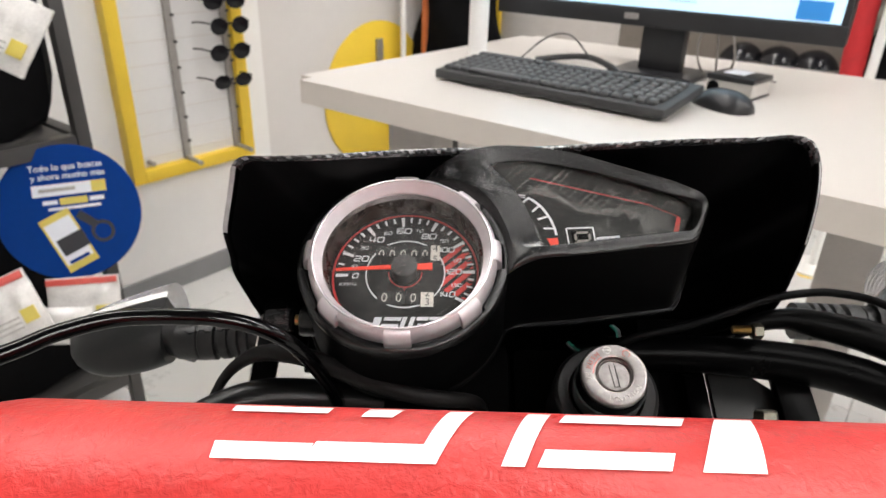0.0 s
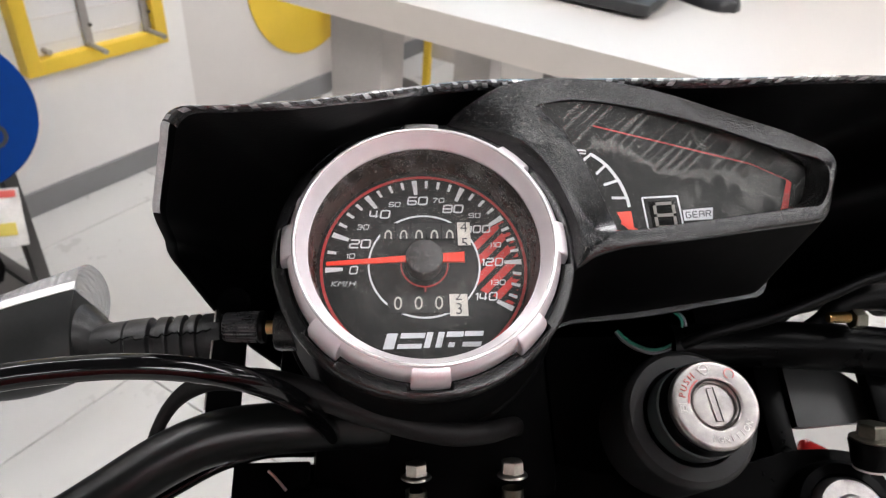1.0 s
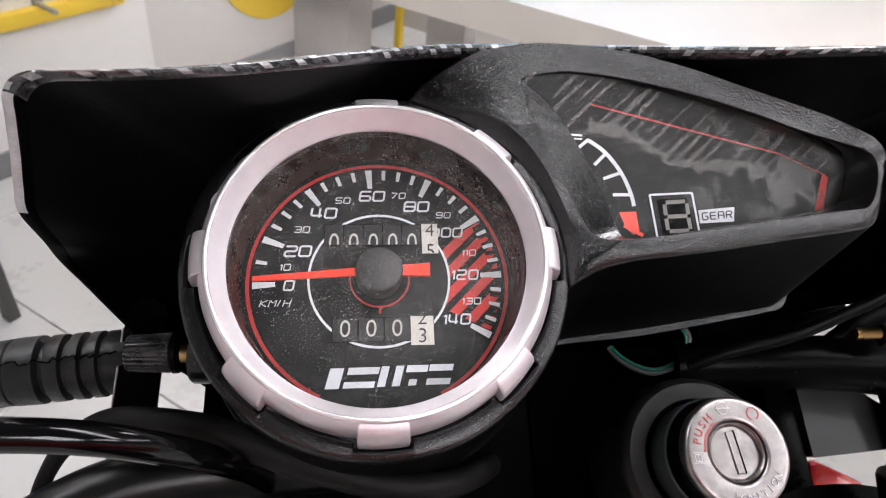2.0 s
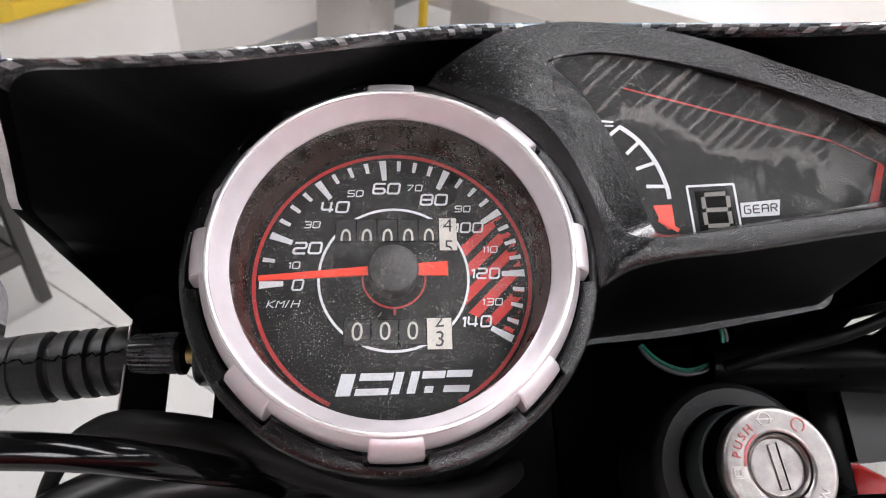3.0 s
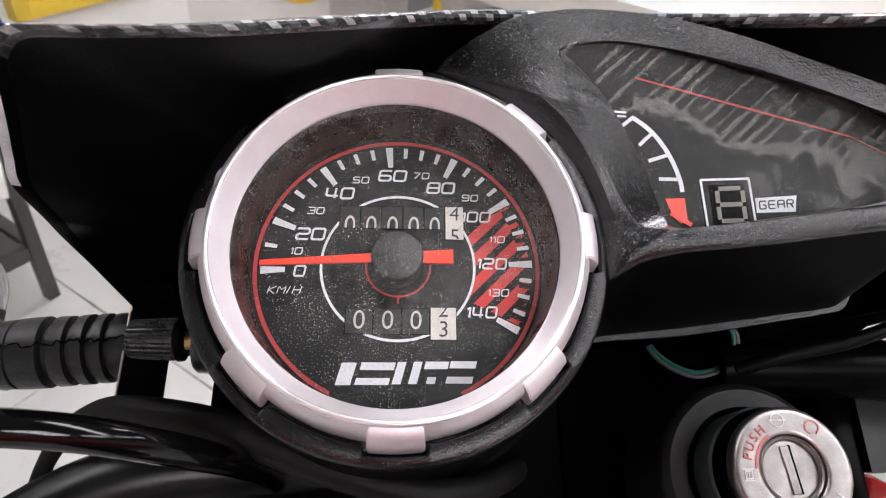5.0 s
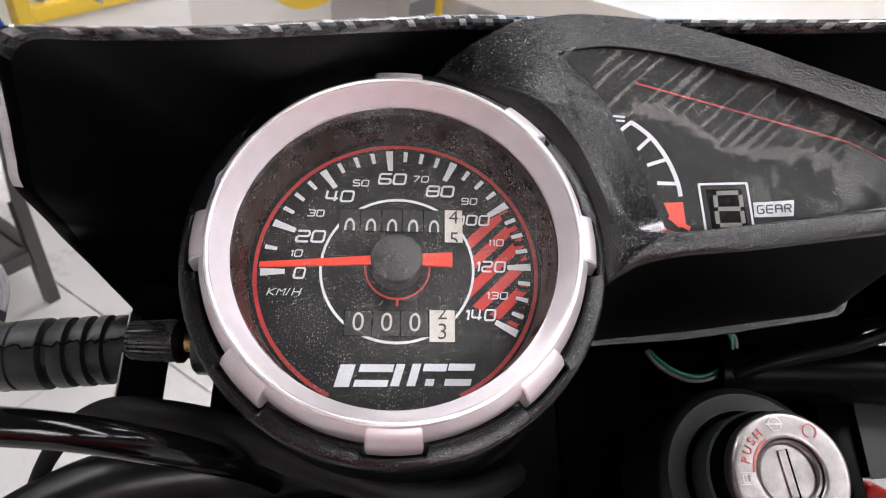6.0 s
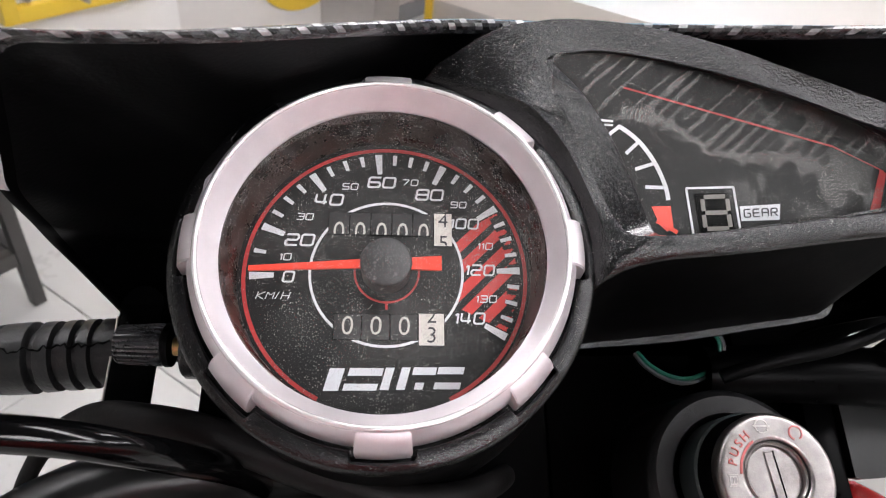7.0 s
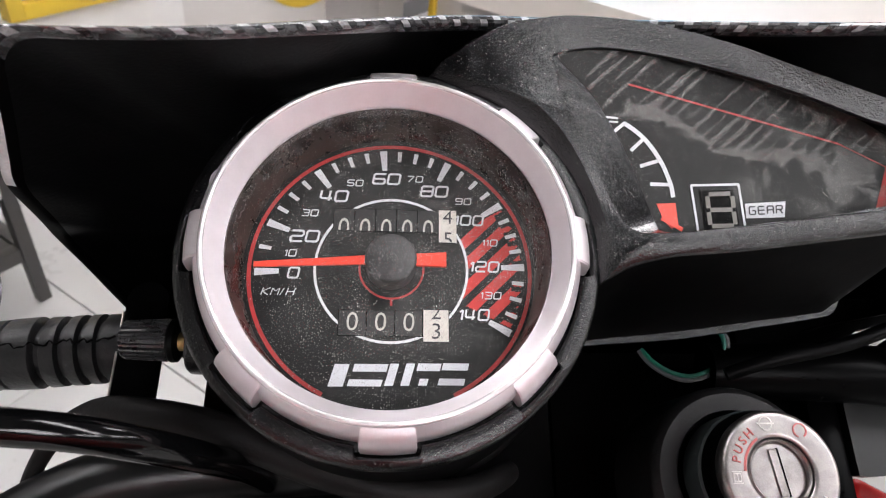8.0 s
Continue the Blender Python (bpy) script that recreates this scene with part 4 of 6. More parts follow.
squared_print("gear_words", "GEAR", 2.1, 1.75, 0.36, M["signblack"], cluster, SLOPE @ pose(102.0 * MM, -0.6 * MM, (SCR_H + 0.28) * MM, 0, 0, 4), 0.8, 0.0)
sloped("warning_line", bar((63.6, 32.9), (123.4, 18.6), 0.45), M["darkred"], label="thin red line")
sloped("warning_line", bar((123.4, 18.6), (138.4, 12.0), 0.25), M["darkred"])
sloped("warning_block", [(137.2, 12.4), (139.0, 11.4), (136.6, -0.2), (133.6, -0.8)], M["red"], label="red block")

# ---- lint on the covers
fluff = random.Random(21)


def lint(at, length):
    """One curled fibre lying on a cover."""
    turn = fluff.uniform(0, 360)
    pts = []
    for k in range(5):
        turn += fluff.uniform(-55, 55)
        last = pts[-1] if pts else (0.0, 0.0, 0.06)
        pts.append((last[0] + length / 5 * math.cos(radians(turn)), last[1] + length / 5 * math.sin(radians(turn)), 0.06 + 0.05 * (k % 2)))
    part("lint", tube(mm(pts), 0.055 * MM, 5, 4), M["lint"], cluster, at=at)


for k in range(7):
    s_ = fluff.random()
    lint(SLOPE @ pose((54 + 66 * s_) * MM, (36 - 16 * s_ - fluff.uniform(0, 16) * (0.4 + s_)) * MM, 1.06 * MM), fluff.uniform(0.8, 2.6))
for k in range(14):
    a_, r_ = fluff.uniform(0, 2 * math.pi), fluff.uniform(10, 35)
    lint(pose(r_ * math.cos(a_) * MM, r_ * math.sin(a_) * MM, -0.62 * MM if r_ < 22 else -1.0 * MM), fluff.uniform(0.8, 2.4))

# ---- reset knob and its stub beside the pod
rows_ = []
for u_, rr in ((-73.6, 3.8), (-73.2, 5.0), (-72.6, 5.4), (-61.4, 6.0), (-60.6, 5.6), (-60.4, 3.4)):
    ring = []
    for k in range(96):
        r = rr - (1.15 if k % 4 > 1 and 5.2 < rr else 0.0)
        a = 2 * math.pi * (k + (0.25 if k % 2 else -0.25)) / 96
        ring.append((u_ * MM, r * math.cos(a) * MM, r * math.sin(a) * MM))
    rows_.append(ring)
part("reset_knob", loft(rows_, True, True), M["ribbed"], bike, "ribbed black reset knob", TO_DASH @ pose(0, -13.8 * MM, -41.5 * MM), smooth=False)
part("knob_flange", moved(lathe(mm([(0.01, -1.2), (5.6, -1.2), (6.1, -0.6), (6.0, 0.8), (4.2, 1.4), (0.01, 1.4)]), 32), pose(0, 0, 0, 0, 90, 0)), M["rubber"], bike, "black flange behind the reset knob", TO_DASH @ pose(-59.4 * MM, -14.0 * MM, -41.2 * MM))
part("reset_shaft", moved(join(lathe(mm([(0.01, -8), (1.7, -8), (1.7, -2.4), (2.6, -2.2), (2.6, 0.4), (1.5, 0.6), (1.5, 8), (0.01, 8)]), 24)), pose(0, 0, 0, 0, 90, 0)), M["brass"], bike, "brass shaft of the reset knob", TO_DASH @ pose(-55.5 * MM, -14.6 * MM, -40 * MM))
part("reset_boss", moved(lathe(mm([(0.01, -6), (6.6, -6), (7.4, -5), (8.0, 8), (0.01, 8)]), 32), pose(0, 0, 0, 0, 90, 0)), M["textured"], bike, "black boss on the side of the dial pod", TO_DASH @ pose(-48 * MM, -16.5 * MM, -38 * MM))

# ---- cowl round the cluster
RIM = [(-90, 12, 0), (-86.5, 13.6, 11), (-82, 15.2, 23), (-77.2, 16.4, 36), (-74.2, 17.2, 43.5), (-69, 18.8, 47.5), (-59, 21.5, 45), (-39, 29, 38), (-10, 46, 23), (20, 65, 5), (52, 72, -2), (80, 66, 6), (110, 54, 21), (140, 53, 24), (168, 49, 29), (184, 46.5, 33), (192, 42, 33), (195.5, 34, 27), (197, 26, 17),
       (202, 25, 0), (206, 22, -22), (206, 16, -44), (205, 11, -64), (202, 11.5, -80), (188, 12, -94), (162, 6, -100), (130, -14, -104), (60, -36, -105), (-20, -32, -102), (-72, -8, -96), (-97, 14.6, -52), (-93.6, 13.6, -22)]


def closed_path(points, per):
    p = [Vector(q) for q in points]
    n, out = len(p), []
    for i in range(n):
        a, b, c, d = p[i - 1], p[i], p[(i + 1) % n], p[(i + 2) % n]
        for k in range(per):
            t = k / per
            out.append(0.5 * ((2 * b) + (c - a) * t + (2 * a - 5 * b + 4 * c - d) * t * t + (3 * b - a - 3 * c + d) * t ** 3))
    return out


rim = closed_path(RIM, 24)
walked = [0.0]
for p, q in zip(rim, rim[1:] + rim[:1]):
    walked.append(walked[-1] + (q - p).length)
N_RIM = 1120
marks = [walked[24 * k] / walked[-1] * N_RIM for k in range(len(RIM))]
even = []
for k in range(N_RIM):
    want = walked[-1] * k / N_RIM
    i = int(np.searchsorted(walked, want, side="right")) - 1
    f = (want - walked[i]) / max(1e-9, walked[i + 1] - walked[i])
    even.append(rim[i].lerp(rim[(i + 1) % len(rim)], f))
rim = even
heart = Vector((55, 20, -70))
fore = Vector((0.0, 0.33, -0.944))


def shell(inward, forward, shrink=0.0):
    out = []
    for p in rim:
        q = heart - p
        q -= fore * q.dot(fore)
        base = p + q.normalized() * inward + fore * forward
        if shrink:
            c = heart + fore * ((base - heart).dot(fore))
            base = base.lerp(c, shrink)
        out.append(tuple(base * MM))
    return out


part("cowl", loft([shell(3.4, 4), shell(4.5, 40, 0.03), shell(6, 85, 0.12), shell(8, 120, 0.30), shell(8, 140, 0.6)], cap_last=True), M["cowl_inner"], bike, "black front cowl, its inner face towards the rider", TO_DASH)
def rim_piece(name, first, last, material, label, second=None):
    """A stretch of the rim; with a second material its squares alternate like a weave."""
    rows = [shell(3.4, 4.2), shell(3.3, 1.2), shell(2.9, -0.2), shell(2.1, -0.8), shell(1.2, -0.7), shell(0.4, 0.2), shell(0.0, 2.0), shell(-0.6, 5)]
    pick = [k % N_RIM for k in range(first, last + 1)]
    ob = part(name, loft([[row[k] for k in pick] for row in rows], closed=False), material, bike, label, TO_DASH)
    if second is not None:
        ob.data.materials.append(second)
        ob.data.materials.append(M["weave_mid"])
        n = len(pick) - 1
        for i, f in enumerate(ob.data.polygons):
            row, col = divmod(i, n)
            cell = ((first + col) // 3, (row + 1) // 2)
            f.material_index = 1 if (cell[0] + 2 * cell[1]) % 4 == 0 and cell[1] in (1, 2) and (cell[0] * 7 + cell[1] * 5) % 11 < 9 else (2 if sum(cell) % 2 else 0)
    return ob


LEFT_END, RIGHT_START, RIGHT_END = int(marks[4]), int(marks[17]), int(marks[20])
# only a few rows of the side rims get the painted light, the rest stay black
left_edge = rim_piece("cowl_edge", 0, LEFT_END, M["edge"], "thin pale strip painted for light on the cowl's edge")
left_edge.data.materials.append(M["matt"])
for i, f in enumerate(left_edge.data.polygons):
    f.material_index = 0 if 2 <= i // LEFT_END <= 4 else 1
rim_piece("cowl_rim", LEFT_END, RIGHT_START, M["weave_dark"], "glossy carbon weave rim of the cowl", M["weave_light"])
right_edge = rim_piece("cowl_edge", RIGHT_START, RIGHT_END, M["edge"], "thin pale strip painted for light on the cowl's edge")
right_edge.data.materials.append(M["matt"])
for i, f in enumerate(right_edge.data.polygons):
    f.material_index = 0 if i // (RIGHT_END - RIGHT_START) == 3 else 1
rim_piece("cowl_lower_rim", RIGHT_END, N_RIM, M["matt"], "black lower rim of the cowl")
part("cowl_shell", loft([shell(-0.6, 5), shell(1, 40, 0.04), shell(1, 90, 0.14), shell(3, 126, 0.31), shell(3, 146, 0.62)], cap_last=True), M["satin"], bike, "glossy black outside of the cowl", TO_DASH)

# ---- ignition switch
IG = TO_DASH @ pose(98.8 * MM, -50.2 * MM, 0)
ignition = part("ignition_switch", lathe(mm([(16.2, -60), (16.2, -30), (15.6, -28.6), (15.3, -27.4), (14.8, -27)]), 64), M["satin"], bike, "black ignition lock with a chrome face", IG)
part("lock_collar", lathe(mm([(17, -74), (26.2, -74), (25.6, -47), (24.8, -44.6), (23.2, -43.4), (18.4, -43.6), (17.4, -45.4), (17.4, -74)]), 72, closed=True), M["collar"], ignition, "thick dark grey collar")
part("lock_sleeve", lathe(mm([(16.3, -44), (16.9, -43), (16.9, -33.5), (16.3, -32.8)]), 64), M["sleevegrey"], ignition)
part("lock_face", lathe(mm([(14.4, -28), (15.2, -27.2), (15.5, -25.2), (15.2, -23.6), (14.7, -23.05), (14.3, -22.9), (13.6, -22.88), (9.6, -22.88), (9.1, -22.95), (8.6, -23.4), (8.5, -25.6)]), 72), M["chrome"], ignition, "worn chrome lock face")
part("lock_ring", lathe(mm([(8.5, -25.6), (8.3, -23.8), (7.9, -23.4), (7.5, -23.8), (7.4, -25.4)]), 48), M["chrome"], ignition)
part("lock_barrel", lathe(mm([(7.5, -26), (7.4, -25.2), (7.1, -24.95), (6.8, -24.9), (6.4, -24.9), (0.01, -24.9)]), 48), M["chrome"], ignition)
part("key_slot", box(2.3 * MM, 11.6 * MM, 0.5 * MM, (0, 0, -24.65 * MM), 0.0002, 1, Matrix.Rotation(radians(7), 4, "Z")), M["chrome"], ignition, "closed key slot shutter")
part("key_slot_edge", join(*[box(w * MM, 11.8 * MM, 0.5 * MM, (x * MM, 0, -24.66 * MM), 0.0, 1, None) for x, w in ((1.3, 0.34),)]), M["matt"], ignition, at=pose(0, 0, 0, 0, 0, 7))


def lock_words(words, middle, step, r, material, size=2.6, flip=False):
    for i, ch in enumerate(words):
        a = middle - step * (i - (len(words) - 1) / 2) * (-1 if flip else 1)
        lettering("lock_letter", ch, size * MM, material, ignition, pose(r * math.cos(radians(a)) * MM, r * math.sin(radians(a)) * MM, -22.75 * MM, 0, 0, a + 90 if flip else a - 90), 1.0, 0, 0.01, 0.00012)


lock_words("PUSH", 146, 12.5, 11.7, M["wornred"], 3.1)
lock_words("IGNITION", 290, 10.2, 12.2, M["emboss"], 2.9, True)
part("lock_arrow", moved(lathe(mm([(9.3, -22.85), (9.9, -22.85), (9.9, -22.7), (9.3, -22.7)]), 20, 122, 178, closed=True), Matrix.Identity(4)), M["wornred"], ignition, "red curved arrow", smooth=False)
part("lock_symbol", moved(lathe(mm([(1.5, -22.85), (1.9, -22.85), (1.9, -22.7), (1.5, -22.7)]), 24, -60, 250, closed=True), pose(6.6 * MM, 10.2 * MM, 0)), M["wornred"], ignition, "red ring symbol", smooth=False)
part("lock_symbol", join(moved(lathe(mm([(1.5, -22.85), (1.85, -22.85), (1.85, -22.7), (1.5, -22.7)]), 24, closed=True), pose(-2.2 * MM, 11.9 * MM, 0)), box(4.6 * MM, 0.4 * MM, 0.15 * MM, (-2.2 * MM, 11.9 * MM, -22.78 * MM), 0, 1, None)), M["emboss"], ignition, smooth=False)
part("lock_symbol", join(*[box(w * MM, d * MM, 0.12 * MM, ((-11.9 + x) * MM, (-1.2 + y) * MM, -22.8 * MM), 0, 1, None) for x, y, w, d in ((0, 0.9, 2.0, 0.3), (0, -0.9, 2.0, 0.3), (-0.9, 0, 0.3, 1.6), (0.9, 0, 0.3, 1.6), (0, 0, 0.25, 1.6), (0, 1.35, 2.7, 0.28), (0, -1.35, 2.7, 0.28))]), M["emboss"], ignition, smooth=False)

# ---- steering head
part("top_clamp", plate(rounded([(-64 * MM, -62 * MM), (-40 * MM, -58 * MM), (40 * MM, -58 * MM), (80 * MM, -66 * MM), (130 * MM, -64 * MM), (160 * MM, -58 * MM), (190 * MM, -62 * MM), (196 * MM, -84 * MM), (180 * MM, -104 * MM), (100 * MM, -118 * MM), (20 * MM, -118 * MM), (-60 * MM, -100 * MM), (-72 * MM, -80 * MM)], 4), -100 * MM, -84 * MM), M["satin"], bike, "black painted top clamp of the fork", TO_DASH)
part("headlight_bracket", join(box(100 * MM, 70 * MM, 40 * MM, (6 * MM, -40 * MM, -100 * MM), 8 * MM), box(86 * MM, 66 * MM, 36 * MM, (100 * MM, -34 * MM, -112 * MM), 8 * MM)), M["matt"], bike, "black bracket behind the cluster", TO_DASH)
for bx, by, bh in ((-2.5, -62.0, -73.6), (35.0, -62.6, -70.4)):
    bolt = part("bolt", lathe(mm([(0.01, 2.4), (3.6, 2.4), (4.4, 1.8), (4.6, -2.2), (4.6, -2.6)]), 6), M["steel"], bike, "zinc plated hexagon bolt", TO_DASH @ pose(bx * MM, by * MM, bh * MM, -66, 0, 0) @ pose(0, 0, 0, 0, 0, 30), smooth=False)
    part("flange", lathe(mm([(4.4, -2.4), (5.8, -3.0), (6.0, -3.5), (5.8, -4.0), (3.2, -4.1)]), 28), M["steel"], bolt)
    part("shank", lathe(mm([(4.3, -8.5), (4.3, -30), (0.01, -30)]), 20), M["dullsteel"], bolt)
for fx, fy in ((-39, -88), (170, -85)):
    cap = part("fork_cap", lathe(mm([(0.01, -71), (7, -71), (8, -72.5), (13.5, -72.5), (14.8, -74), (15.2, -78), (15.2, -90)]), 48), M["chrome"], bike, "chrome fork cap", TO_DASH @ pose(fx * MM, fy * MM, 0))
    part("fork_collar", lathe(mm([(15.4, -92), (15.4, -77), (16.4, -75.6), (20.2, -76), (22, -79), (22, -92)]), 48, closed=True), M["satin"], bike, "black clamp round the fork", TO_DASH @ pose(fx * MM, fy * MM, 0))

# ---- bars, cables and lamps on the steering
def run(name, points, radius, material, label, n=14):
    return part(name, tube(mm(points), [r * MM for r in radius] if isinstance(radius, (list, tuple)) else radius * MM, n), material, bike, label, TO_DASH)


run("clutch_cable", [(-175, -86, 36), (-146.6, -68, 30), (-133.7, -58.3, 27), (-115.3, -49.5, 23), (-94, -45.2, 18), (-76, -44.3, 15), (-60, -44.9, 9), (-49, -46.2, -1), (-42.5, -47.0, -16), (-39, -47.5, -34), (-36, -48.5, -54), (-34, -51, -76)], 3.6, M["glossy"], "glossy black control cable", 20)
run("left_bar", [(-180, -117, -50), (-117.5, -75, -55), (-92, -57.5, -57), (-72, -49.5, -60), (-45, -46, -67), (-15, -44, -78)], [9.6, 9.6, 9.8, 10, 9.6, 9], M["barpaint"], "black rubber wiring sleeve", 24)
run("brake_cable", [(-98, -62, -60), (-99.5, -53, -60), (-97.2, -45, -58), (-92, -38.4, -54), (-84, -34.6, -48), (-73, -33.4, -41), (-58, -35.8, -36), (-46, -38.2, -36), (-33, -42.6, -37), (-20, -47.6, -38), (-3, -52.6, -39), (10, -54.8, -42), (22, -53.6, -48), (31, -50.5, -57), (37, -47.5, -69), (40, -46, -86)], [2.3, 2.3, 2.4, 2.8, 3.4, 4.1, 4.6, 4.7, 4.7, 4.6, 4.4, 4.2, 4.0, 3.8, 3.6, 3.6], M["sleeve"], "dark rubber covered control cable", 22)
run("brake_hose", [(-130, -84.5, -70), (-111, -76.4, -69), (-96.5, -69.8, -70), (-82, -61.6, -71), (-72.5, -57.4, -73), (-60, -53.5, -80), (-44, -52, -92)], 2.2, M["glossy"], "thin black cable")
run("clamp_edge", [(-60, -61, -76), (-57.4, -63.2, -76.4), (-52.7, -68.3, -77.6)], 0.55, M["steel"], "thin bright steel strip on the fork clamp's edge", 8)
run("right_bar", [(110, -13, -78), (148, -13.6, -76), (172, -14.6, -76), (203, -17.4, -77), (230, -22, -78), (255, -30, -80), (300, -48, -86)], [9.5, 10, 10.5, 11, 11.3, 11.6, 12], M["satin"], "satin black handlebar tube", 24)
run("right_sleeve", [(160, -12, -74), (168, -9, -73), (178, -4.4, -71.5), (190, 2, -70), (208, 5.5, -70), (227, 2, -70), (257, -7, -71), (300, -26, -76)], [1.6, 2.2, 3.0, 4.8, 6.0, 8.2, 9.4, 10], M["rubber"], "black rubber wiring sleeve", 20)
run("throttle_cable", [(108, -18, -60), (121, -14.5, -55), (140, -11, -52), (151.8, -7.6, -52), (173.7, 0.2, -52), (192, 7, -52), (213, 11.4, -52), (231, 11.0, -51), (252, 2, -48), (276, -24, -43)], 2.3, M["rubber"], "thin black cable")
run("loose_wire", [(89, -5.2, -80), (91.4, -9.6, -78), (96.4, -13.6, -76.8), (103, -15.4, -76), (109.6, -13.6, -74), (113.8, -9.2, -71.6), (114.4, -3.4, -70), (111.6, 0.8, -71)], 0.75, M["green"], "loose green wire", 10)
run("loose_wire", [(88.2, -5.6, -80.6), (90.6, -10.4, -78.6), (96, -14.8, -77.4), (103, -16.7, -76.6), (110.4, -14.8, -74.6), (115.2, -9.8, -72.2), (116, -3.4, -70.6), (113, 1, -71.6)], 0.8, M["greywire"], "loose grey wire", 10)
thread = [(0.01, -6.5), (2.0, -6.5)] + [(2.35 if k % 2 else 1.95, -6.2 + 0.42 * k) for k in range(23)] + [(0.01, 3.5)]
part("cable_fitting", moved(lathe(mm(thread), 20), pose(0, 0, 0, 0, 90, 0)), M["brass"], bike, "threaded brass cable adjuster", TO_DASH @ pose(179.5 * MM, -8.0 * MM, -58 * MM))
part("fitting_nut", moved(lathe(mm([(0.01, 3.6), (4.2, 3.6), (4.4, 4), (4.4, 8.5), (2.0, 9), (0.01, 9)]), 6), pose(0, 0, 0, 0, 90, 0)), M["dullsteel"], bike, "dull steel nut", TO_DASH @ pose(179.5 * MM, -8.8 * MM, -58 * MM), smooth=False)


# turn signals
def stalk_mesh():
    rows = []
    prof = [(-131, 9.6), (-127, 10.4), (-118.8, 10.9), (-118.4, 10.3), (-117.8, 10.3), (-117.4, 11.1), (-109.4, 11.3), (-109.0, 10.9), (-108.7, 8.6), (-106.6, 8.6), (-106.2, 10.9), (-105.9, 11.1), (-102.0, 11.0), (-101.6, 8.8), (-99.7, 8.8), (-99.3, 11.0), (-96.2, 11.1), (-95.8, 8.8), (-94.0, 8.8), (-93.6, 11.0), (-90.7, 11.0), (-90.3, 9.0), (-88.7, 9.0), (-88.3, 10.9), (-81, 10.7)]
    for u_, r in prof:
        rows.append([(u_ * MM, r * math.cos(2 * math.pi * k / 36) * MM, r * 1.0 * math.sin(2 * math.pi * k / 36) * MM) for k in range(36)])
    return loft(rows, True, True)


def signal_half(upper):
    """One half of the teardrop lamp: the body below, the lens above."""
    rows = []
    for i in range(15):
        s = i / 14
        u_ = -195 + 57 * s
        fall = 14.5 * (1 - s)
        wide = 17.5 * math.sqrt(max(0.02, 1 - (1 - s) ** 2.4))
        low = 33 * math.sqrt(max(0.015, 1 - abs(1 - s * 1.35) ** 2.2))
        high = 6 + 8 * s
        row = []
        for k in range(25):
            a = math.pi * k / 24
            if upper:
                row.append((u_ * MM, ((high + 2) * math.sin(a) ** 0.6 - fall) * MM, wide * math.cos(a) * MM))
            else:
                row.append((u_ * MM, (-low * math.sin(a) ** 0.8 - fall) * MM, wide * math.cos(a) * MM))
        rows.append(row)
    return loft(rows, True, True)


def lens_edge():
    """A flat strip round the front of the lens's foot."""
    rows = []
    for i in range(15):
        s = i / 14
        wide = 17.5 * math.sqrt(max(0.02, 1 - (1 - s) ** 2.4)) + 0.5
        rows.append([((-195 + 57 * s) * MM, (v - 14.5 * (1 - s)) * MM, (wide - d) * MM) for v, d in ((0.2, 0.0), (3.6, 0.2), (3.6, 1.4), (0.2, 1.4))])
    return loft(rows, True, True)


def turn_signal(at, label):
    lamp = part("turn_signal", signal_half(False), M["signalbody"], bike, label, at)
    part("lens", signal_half(True), M["lens"], lamp, "clear ribbed lens")
    part("reflector", moved(box(46 * MM, 2 * MM, 25 * MM, (0, 0, 0), 0.6 * MM), pose(-161 * MM, -4.2 * MM, 0, 0, 0, 14.3)), M["reflector"], lamp, "silver reflector inside the lens")
    part("lens_edge", lens_edge(), M["edge_bright"], lamp, "white strip for the reflection on the lens's lower edge")
    part("neck", loft([[(u_ * MM, v_ * math.sin(a) * MM - c_ * MM, w_ * math.cos(a) * MM) for a in [2 * math.pi * k / 28 for k in range(28)]] for u_, v_, w_, c_ in ((-139, 13, 15, 13), (-136, 12.4, 13.5, 14), (-131, 11, 11.5, 18), (-124, 10.2, 10.4, 21))]), M["stalkrubber"], lamp, "black rubber neck of the lamp")
    stalk = part("stalk", stalk_mesh(), M["stalkrubber"], lamp, "ribbed and cracked black rubber stalk", pose(0, -21.2 * MM, 3.5 * MM) @ pose(-131 * MM, 0, 0, 0, 0, 2.6) @ pose(131 * MM, 0, 0))
    line = random.Random(4)
    crack = []
    for k in range(45):
        u_ = -128 + k
        r_ = float(np.interp(u_, [-138, -134, -122, -114, -82], [7.5, 9.0, 10.6, 11.05, 11.0])) + 0.05
        a_ = radians(93 + line.uniform(-5, 5) - 0.1 * k)
        crack.append((u_, r_ * math.cos(a_), r_ * math.sin(a_)))
    part("crack", tube(mm(crack), [(0.18 + 0.22 * ((k * 7) % 5) / 4) * MM for k in range(45)], 6, 2), M["matt"], stalk, "dark crack along the rubber")
    return lamp


